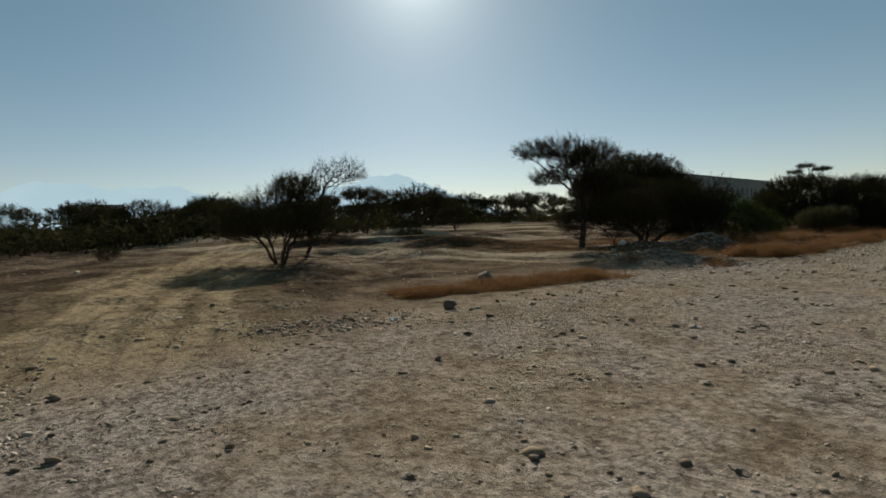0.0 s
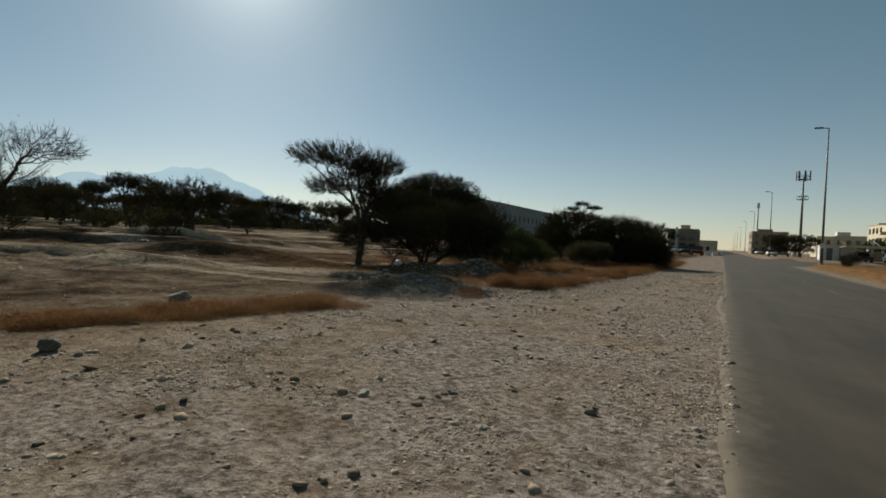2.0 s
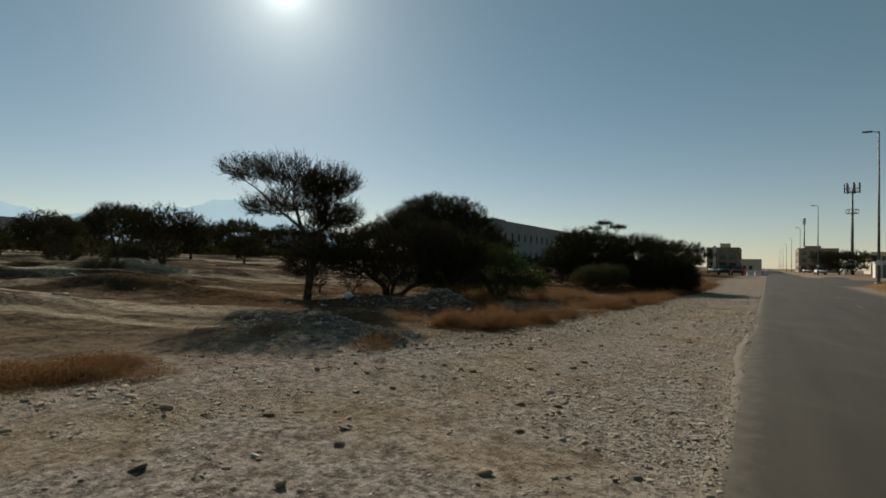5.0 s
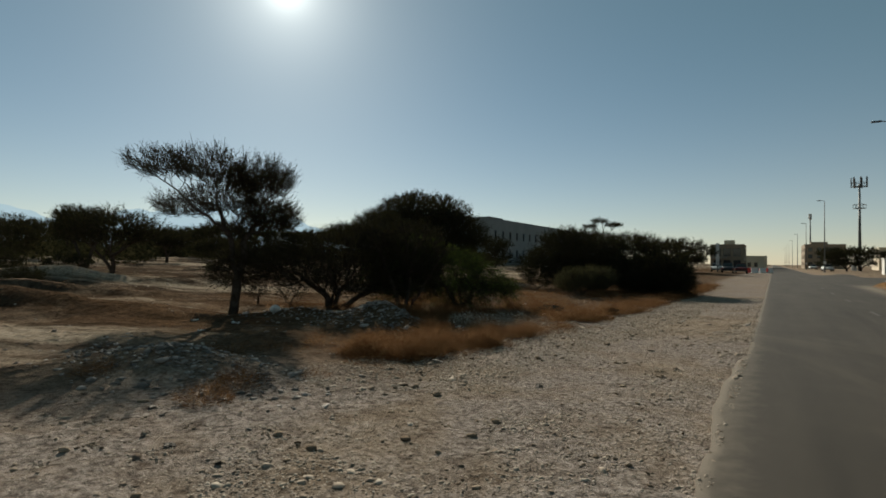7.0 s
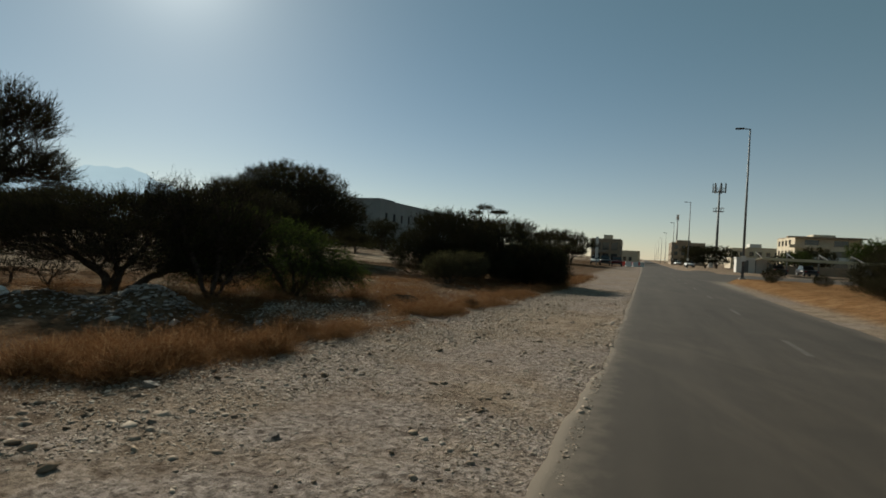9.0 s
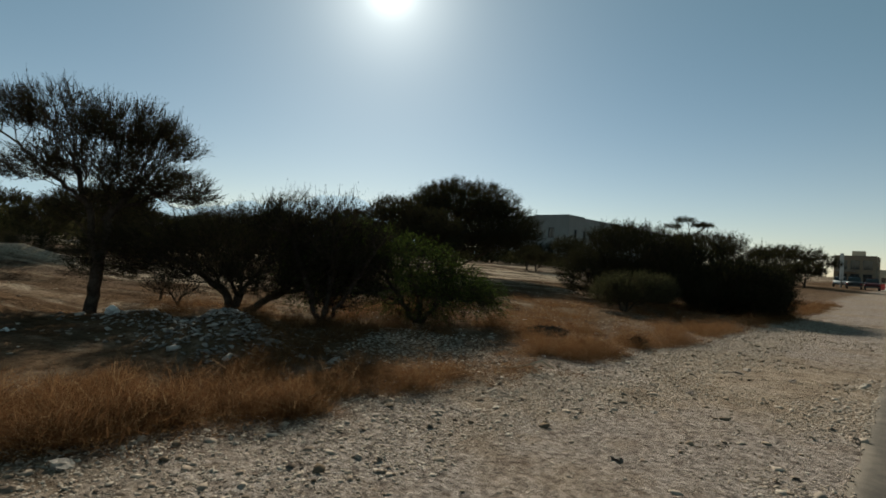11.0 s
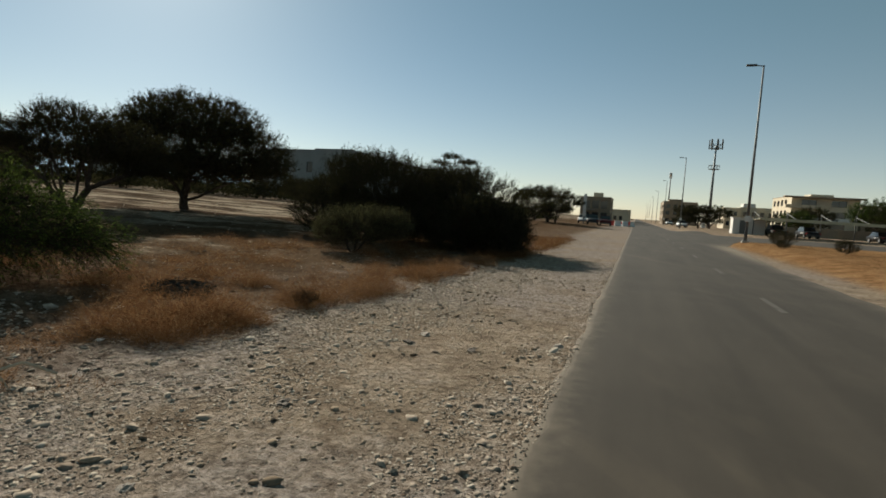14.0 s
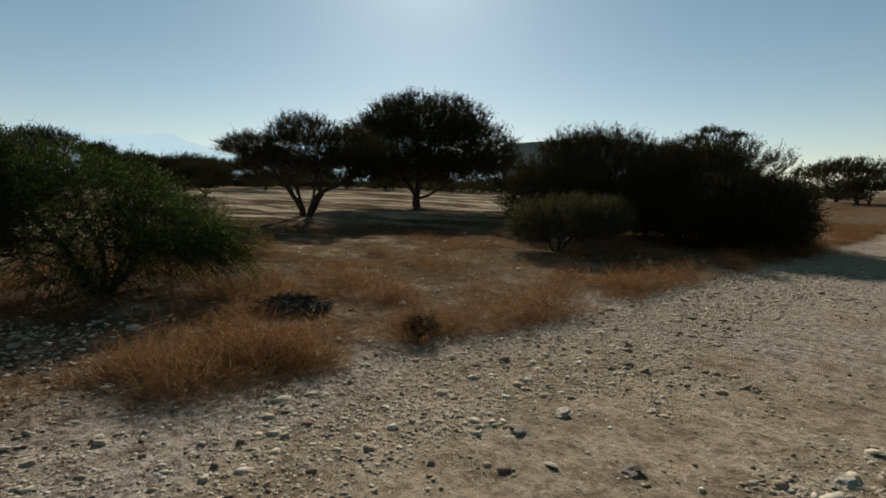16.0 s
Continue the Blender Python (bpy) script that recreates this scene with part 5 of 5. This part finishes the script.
def blades(seed, tufts):
    """Fuzzy mounds of fine bent blades. tufts: rows of x, y, radius, height, blades."""
    g = np.random.default_rng(seed)
    t = np.repeat(np.asarray(tufts), np.asarray(tufts)[:, 4].astype(int), axis=0)
    n = len(t)
    a, r = g.uniform(0, math.tau, n), np.sqrt(g.random(n)) * t[:, 2]
    x, y = t[:, 0] + r * np.cos(a), t[:, 1] + r * np.sin(a)
    dome = t[:, 3] * (1 - 0.9 * (r / t[:, 2]) ** 2)
    z = lie(x, y) - 0.01 + dome * 0.75 * g.random(n) ** 1.4
    o = np.stack([x, y, z], -1)
    d = np.stack([np.cos(a), np.sin(a), 0 * a], -1) * (1.1 * r / t[:, 2])[:, None] + g.normal(0, 0.7, (n, 3)) + np.array((0, 0, 0.6))
    d[:, 2] = np.abs(d[:, 2])
    d /= np.linalg.norm(d, axis=1, keepdims=True)
    tip = o + d * (t[:, 3] * g.uniform(0.2, 0.6, n))[:, None]
    side = np.cross(d, g.normal(0, 1, (n, 3)))
    side *= (g.uniform(0.0009, 0.0022, n) / (np.linalg.norm(side, axis=1) + 1e-9))[:, None]
    v = np.stack([o - side, o + side, tip], 1).reshape(-1, 3)
    return v, np.arange(n * 3).reshape(-1, 3)


g = np.random.default_rng(9)
tufts = []
for _ in range(10000):
    y = 6.7 + 46.3 * g.random() ** 1.2
    deep = 0.7 if y < 13 else (2.0 if y < 20 else (7.5 if y < 33 else 5.0))
    x = float(verge_line(y)) + 0.15 * g.normal() - deep * g.random() ** 1.5
    near = float(verge_line(y)) - x
    clump = float(wander(x, y, 1.1)) * 0.6 + float(wander(x, y, 4.3)) * 0.8
    thick = (0.13 if 21 < y < 37 and near > 0.8 else 0.12) + 1.1 * clump + (0.30 if near < 0.8 and y > 16 else 0.0) - (0.02 if y < 13 else 0.0)
    if 13.0 < y < 17.0 and near < 1.8:
        thick -= 0.5
    if 20.8 < y < 24.0 and 1.0 < near < 2.6:
        thick -= 1.2
    if 20.2 < y < 23.6 and near < 1.0:
        thick -= 0.35
    if y < 13:
        thick = 0.36 + 0.5 * float(wander(x, y, 3.1)) + 0.25 * float(wander(x, y, 0.9))
    if thick < 0.3 or 10.9 < y < 13.3 or g.random() > thick * 1.5:
        continue
    s = g.uniform(0.6, 1.2)
    hh = (0.15 if y < 13 else 0.10 + 0.34 * min(thick, 0.9)) * s
    tufts.append((x, y, 0.27 * s, hh * g.uniform(0.7, 1.4), int((270 if y < 28 else 110) * s)))
part_me = np_mesh("dry_grass", *blades(1, tufts))
tagged(part("dry_grass", part_me, STRAW), "dry orange-brown grass tufts beside the gravel", "dry grass", kind="stuff")
tufts = []
for _ in range(2400):
    x, y = 7.6 + 7.5 * g.random() ** 1.3, 14 + 62 * g.random()
    if x < float(road_right(y)) + 0.7 or float(wander(x, y, 0.9)) < -0.35:
        continue
    s = g.uniform(0.6, 1.2)
    tufts.append((x, y, 0.28 * s, 0.17 * s, int(40 * s)))
tagged(part("verge_grass", np_mesh("verge_grass", *blades(2, tufts)), STRAW), "dry orange grass on the far verge", "dry grass", kind="stuff")
tufts = []
for _ in range(4200):
    x, y = -7.5 - 40 * g.random() ** 1.4, 4 + 66 * g.random()
    if float(wander(x, y, 0.45)) < 0.02:
        continue
    s = g.uniform(0.6, 1.2)
    tufts.append((x, y, 0.4 * s, 0.17 * s, int(34 * s)))
tagged(part("plain_grass", np_mesh("plain_grass", *blades(3, tufts)), STRAW), "thin dry grass scattered on the plain", "dry grass", kind="stuff")


# ---- stones ----
def rock_shape(seed, flat=0.6, sub=1, rough=0.18):
    bm = bmesh.new()
    bmesh.ops.create_icosphere(bm, subdivisions=sub, radius=0.5)
    off = Vector((seed * 3.7, seed * 1.3, seed * 0.7))
    for v in bm.verts:
        d = noise.noise(v.co * 2.2 + off) * rough * 2 + noise.noise(v.co * 5 + off) * rough
        v.co = v.co * (1 + d)
        v.co.z *= flat
    return bm


def arrays(bm):
    bm.verts.ensure_lookup_table()
    v, f = np.array([v.co[:] for v in bm.verts]), np.array([[w.index for w in q.verts] for q in bm.faces])
    bm.free()
    return v, f


def slab(gg, sides):
    """A flat-topped, uneven stone: sloping sides and a faceted top."""
    a = (np.arange(sides) + gg.uniform(-0.25, 0.25, sides)) * math.tau / sides
    r = gg.uniform(0.36, 0.62, sides) * (1 + 0.35 * np.cos(a))
    lo = np.stack([r * np.cos(a), r * np.sin(a), np.full(sides, -0.10)], -1)
    hi = np.stack([r * 0.78 * np.cos(a), r * 0.78 * np.sin(a), gg.uniform(0.03, 0.13, sides)], -1)
    k = np.arange(sides)
    j = (k + 1) % sides
    f = np.concatenate([np.stack([k, j, sides + j], -1), np.stack([k, sides + j, sides + k], -1), np.stack([np.full(sides - 2, sides), sides + k[1:-1], sides + k[2:]], -1)])
    return np.concatenate([lo, hi]), f


def chip(gg):
    """A small pointed chip of stone."""
    a = (np.arange(4) + gg.uniform(-0.3, 0.3, 4)) * math.tau / 4
    r = gg.uniform(0.4, 0.75, 4)
    foot = np.stack([r * np.cos(a), r * np.sin(a), np.full(4, -0.12)], -1)
    k = np.arange(4)
    return np.concatenate([foot, [[gg.uniform(-0.2, 0.2), gg.uniform(-0.2, 0.2), gg.uniform(0.15, 0.36)]]]), np.stack([k, (k + 1) % 4, np.full(4, 4)], -1)


def scatter(seed, rows, sub=1):
    """Loose stones in one mesh. rows: x, y, size."""
    gg = np.random.default_rng(seed)
    shapes = [arrays(rock_shape(k + seed, gg.uniform(0.28, 0.5), sub, 0.42)) if sub == 1 else (chip(gg) if sub == 3 else slab(gg, 5)) for k in range(9)]
    rows = np.asarray(rows)
    which = gg.integers(0, 9, len(rows))
    sets = []
    for k, (sv, sf) in enumerate(shapes):
        r = rows[which == k]
        n = len(r)
        a = gg.uniform(0, math.tau, n)
        st = gg.uniform(0.6, 1.3, (n, 3)) * r[:, 2:3]
        q = sv[None] * st[:, None]
        tilt = gg.normal(0, 0.25, n)[:, None]
        q[..., 2] += q[..., 0] * tilt
        c, s = np.cos(a)[:, None], np.sin(a)[:, None]
        v = np.stack([q[..., 0] * c - q[..., 1] * s + r[:, 0:1], q[..., 0] * s + q[..., 1] * c + r[:, 1:2], q[..., 2] + (lie(r[:, 0], r[:, 1]) + 0.075 * r[:, 2] + np.where((r[:, 0] > 0.84) & (r[:, 0] < 6.5), 0.024, 0))[:, None]], -1)
        f = sf[None] + (np.arange(n) * len(sv))[:, None, None]
        sets.append((v.reshape(-1, 3), f.reshape(-1, 3)))
    return join(*sets)


def bedded(count, power):
    """Places on the shoulder, thick in the gravel beds and thin on bare sand."""
    y = 0.8 + 38 * g.random(count) ** power
    e = verge_line(y)
    x = e - 0.5 + (1.45 - e) * g.random(count)
    bed = 0.9 * wander(x, y, 0.75) + 0.5 * wander(x, y, 2.1) + 0.35 * wander(x, y, 6.3) + 0.12 * step(8, 18, y) + 0.15 * step(13, 17, y) * step(1.0, -1.2, x) + 0.16 * (x > 0.15) - 0.22 * (1 - step(3, 9, y))
    inland = x - e
    bed = bed + step(11, 17, y) * (0.75 * step(-0.2, 0.3, inland) * (1 - step(1.3, 2.0, inland)) - 0.45 * step(1.6, 2.2, inland) * (1 - step(2.7, 3.3, inland)))
    keep = g.random(count) < np.clip(0.06 + 1.5 * (bed - 0.05), 0.06, 0.95)
    return x[keep], y[keep]


fx, fy = bedded(72000, 1.08)
flats = np.stack([fx, fy, np.minimum(0.095, 0.024 + 0.011 * g.pareto(2.3, len(fx)))], -1)
px, py = bedded(130000, 1.15)
chips = np.stack([px, py, g.uniform(0.012, 0.028, len(px))], -1)
tagged(part("gravel", np_mesh("gravel", *scatter(3, chips, 3)), STONES), "fine grey and beige gravel on the shoulder", "gravel", kind="stuff")
tagged(part("flat_stones", np_mesh("flat_stones", *scatter(29, flats, 2)), STONES), "flat grey stones bedded in the shoulder", "stones", kind="stuff")
cy = 0.9 + 34 * g.random(5200) ** 1.4
cx = verge_line(cy) - 0.8 + (1.4 - verge_line(cy)) * g.random(5200)
some = wander(cx, cy, 1.7) + 0.6 * wander(cx, cy, 5.0) > 0.1
clods = np.stack([cx, cy, np.minimum(0.11, 0.025 + 0.018 * g.pareto(2.2, 5200))], -1)[some]
tagged(part("earth_clods", np_mesh("earth_clods", *scatter(41, clods, 1)), CLOD), "dry brown clods of earth on the shoulder", "clods", kind="stuff")
rows2 = []
for _ in range(2600):
    x, y = -4.2 - 34 * g.random() ** 1.5, 2 + 55 * g.random()
    if float(wander(x, y, 0.7)) > -0.2:
        rows2.append((x, y, g.uniform(0.03, 0.09) * (2 if g.random() < 0.04 else 1)))
for _ in range(2400):
    x, y = g.normal(-4.9, 1.1), g.normal(22.3, 0.75)
    rows2.append((x, y, g.uniform(0.02, 0.06)))
for _ in range(1500):
    y = 22.5 + 12 * g.random()
    x = float(verge_line(y)) - 5.5 * g.random()
    rows2.append((x, y, g.uniform(0.018, 0.05) * (2 if g.random() < 0.03 else 1)))
for _ in range(260):
    u = g.normal(0, 0.75)
    rows2.append((-5.5 + 0.5 * u + g.normal(0, 0.28), 4.35 + 0.85 * u + g.normal(0, 0.2), g.uniform(0.025, 0.085)))
tagged(part("loose_stones", np_mesh("loose_stones", *scatter(17, rows2, 1)), STONES), "scattered fist-sized stones on sand", "stones", kind="stuff")

# single larger stones
stone_me = []
for k in range(6):
    me = bm_mesh("stone", rock_shape(40 + k, 0.36, 2, 0.5), False)
    me.materials.append(PALE_STONE if k % 2 else DARK_STONE)
    stone_me.append(me)
spots = [(-0.28, 3.7, 0.09), (-0.98, 5.11, 0.10), (-1.53, 2.5, 0.06), (-1.84, 7.07, 0.14), (-1.29, 7.56, 0.13), (0.74, 26.11, 0.11), (-0.78, 25.34, 0.12), (-0.77, 25.77, 0.13), (-0.89, 23.2, 0.10), (-0.71, 6.94, 0.09), (-1.2, 16.4, 0.12), (-3.05, 16.9, 0.16)]
for _ in range(16):
    y = 2 + 36 * g.random()
    spots.append((float(verge_line(y)) + g.uniform(-0.3, 3.6), y, g.uniform(0.06, 0.11)))
for k, (x, y, s) in enumerate(spots):
    if x > 0.75:
        continue
    ob = new("stone", stone_me[k % 6])
    ob.matrix_world = pose(x, y, rest(x, y) + 0.06 * s, g.uniform(-15, 15), g.uniform(-15, 15), g.uniform(0, 360)) @ Matrix.Diagonal((s * 1.15, s * 0.9, s * 0.9, 1))
    tagged(ob, "pale rounded stone half sunk in gravel" if k % 2 else "dark angular stone lying on gravel", "stone", "larger stones on the shoulder")
for x, y, s, mt, lab in ((-6.85, 9.0, 0.28, BROWN_STONE, "grey-brown boulder standing on the dry grass strip"), (-5.1, 6.25, 0.19, DARK_STONE, "dark brown rock at the edge of the grass"), (-9.1, 19.0, 0.22, WHITE_PLASTIC, "white lump of rubble under the acacia"),
                         (-12.6, 13.2, 0.3, PALE_STONE, "pale block by the driven track"), (-18.5, 16.0, 0.35, DARK_STONE, "dark rock on the low earth bank")):
    ob = part("boulder", rock_shape(int(90 - x * 7), 0.85, 3, 0.24), mt)
    ob.matrix_world = pose(x, y, rest(x, y) + 0.3 * s, 4, -6, x * 40) @ Matrix.Diagonal((s * 1.2, s, s * 0.95, 1))
    tagged(ob, lab, "rock")

# rubble heaps in the shade
for cx, cy, rx, ry, seed, n, lab in ((-5.7, 14.2, 1.9, 0.8, 5, 620, "low heap of grey rubble in tree shade"), (-6.4, 19.7, 1.15, 0.75, 6, 900, "heap of grey broken rubble below the thorn bush"), (-8.4, 19.3, 1.3, 0.7, 7, 170, "scatter of grey rubble beside the bush")):
    rows = [(cx + rx * 0.62 * g.normal(), cy + ry * 0.62 * g.normal(), g.uniform(0.03, 0.09) * (2.0 if g.random() < 0.06 else 1)) for _ in range(n)]
    tagged(part("rubble_heap", np_mesh("rubble_heap", *scatter(seed, rows, 1)), RUBBLE), lab, "rubble", "rubble heaps", kind="stuff")

# ---- small things on the strip ----
net = bmesh.new()
for k in range(220):
    a, r = g.uniform(0, math.tau), math.sqrt(g.random())
    x, y = 0.44 * r * math.cos(a), 0.34 * r * math.sin(a)
    z = 0.13 * (1 - r ** 4) + 0.02
    b = g.uniform(0, math.tau)
    L = g.uniform(0.08, 0.2)
    rod(net, (x, y, z), (x + L * math.cos(b), y + L * math.sin(b), max(0.0, z + g.uniform(-0.06, 0.05))), 0.008, 0.004, 4)
core = rock_shape(8, 0.3, 3, 0.2)
heap = thing("netting_heap", on(-4.55, 25.75, 0.0), "tangled dark green netting lying in dry grass", "debris", turn=35)
mass = part("mass", core, NETTING, heap)
mass.scale = (0.85, 0.65, 0.55)
part("strand_tangle", net, NETTING, heap)
branch = bmesh.new()
pts = [(0, 0, 0.02), (0.18, 0.05, 0.04), (0.36, 0.02, 0.1), (0.5, 0.1, 0.14), (0.7, 0.16, 0.03)]
for p, q in zip(pts, pts[1:]):
    rod(branch, p, q, 0.014, 0.011, 6)
rod(branch, pts[2], (0.5, -0.12, 0.02), 0.009, 0.005, 6)
rod(branch, pts[1], (0.1, 0.22, 0.05), 0.009, 0.005, 6)
ob = part("fallen_branch", branch, BLEACHED)
ob.matrix_world = pose(-3.1, 22.2, rest(-3.1, 22.2), 0, 0, 35)
tagged(ob, "bleached forked branch lying on gravel", "branch")


def scrap(x, y, s, seed):
    bm = bmesh.new()
    bmesh.ops.create_grid(bm, x_segments=6, y_segments=5, size=0.5)
    for v in bm.verts:
        v.co.z = 0.16 + 0.3 * noise.noise(v.co * 3 + Vector((seed, 0, 0)))
        v.co.x += 0.12 * noise.noise(v.co * 4 + Vector((0, seed, 0)))
    bmesh.ops.solidify(bm, geom=bm.faces[:], thickness=0.02)
    ob = part("litter", bm, WHITE_PLASTIC)
    ob.matrix_world = pose(x, y, rest(x, y) - 0.01, 0, 0, seed * 47) @ Matrix.Diagonal((s, s * 0.8, s, 1))
    tagged(ob, "crumpled pale plastic scrap on the ground", "litter", "scraps of litter")


for k, (x, y, s) in enumerate(((-8.6, 17.5, 0.16), (-9.6, 17.2, 0.14), (-3.4, 20.3, 0.10), (-7.9, 16.2, 0.12), (-12.0, 10.2, 0.18), (-3.3, 23.6, 0.1), (-4.0, 27.0, 0.11), (-6.0, 27.2, 0.12), (-2.7, 25.2, 0.1), (-4.3, 24.6, 0.12), (-5.1, 5.2, 0.14))):
    scrap(x, y, s, k + 1)
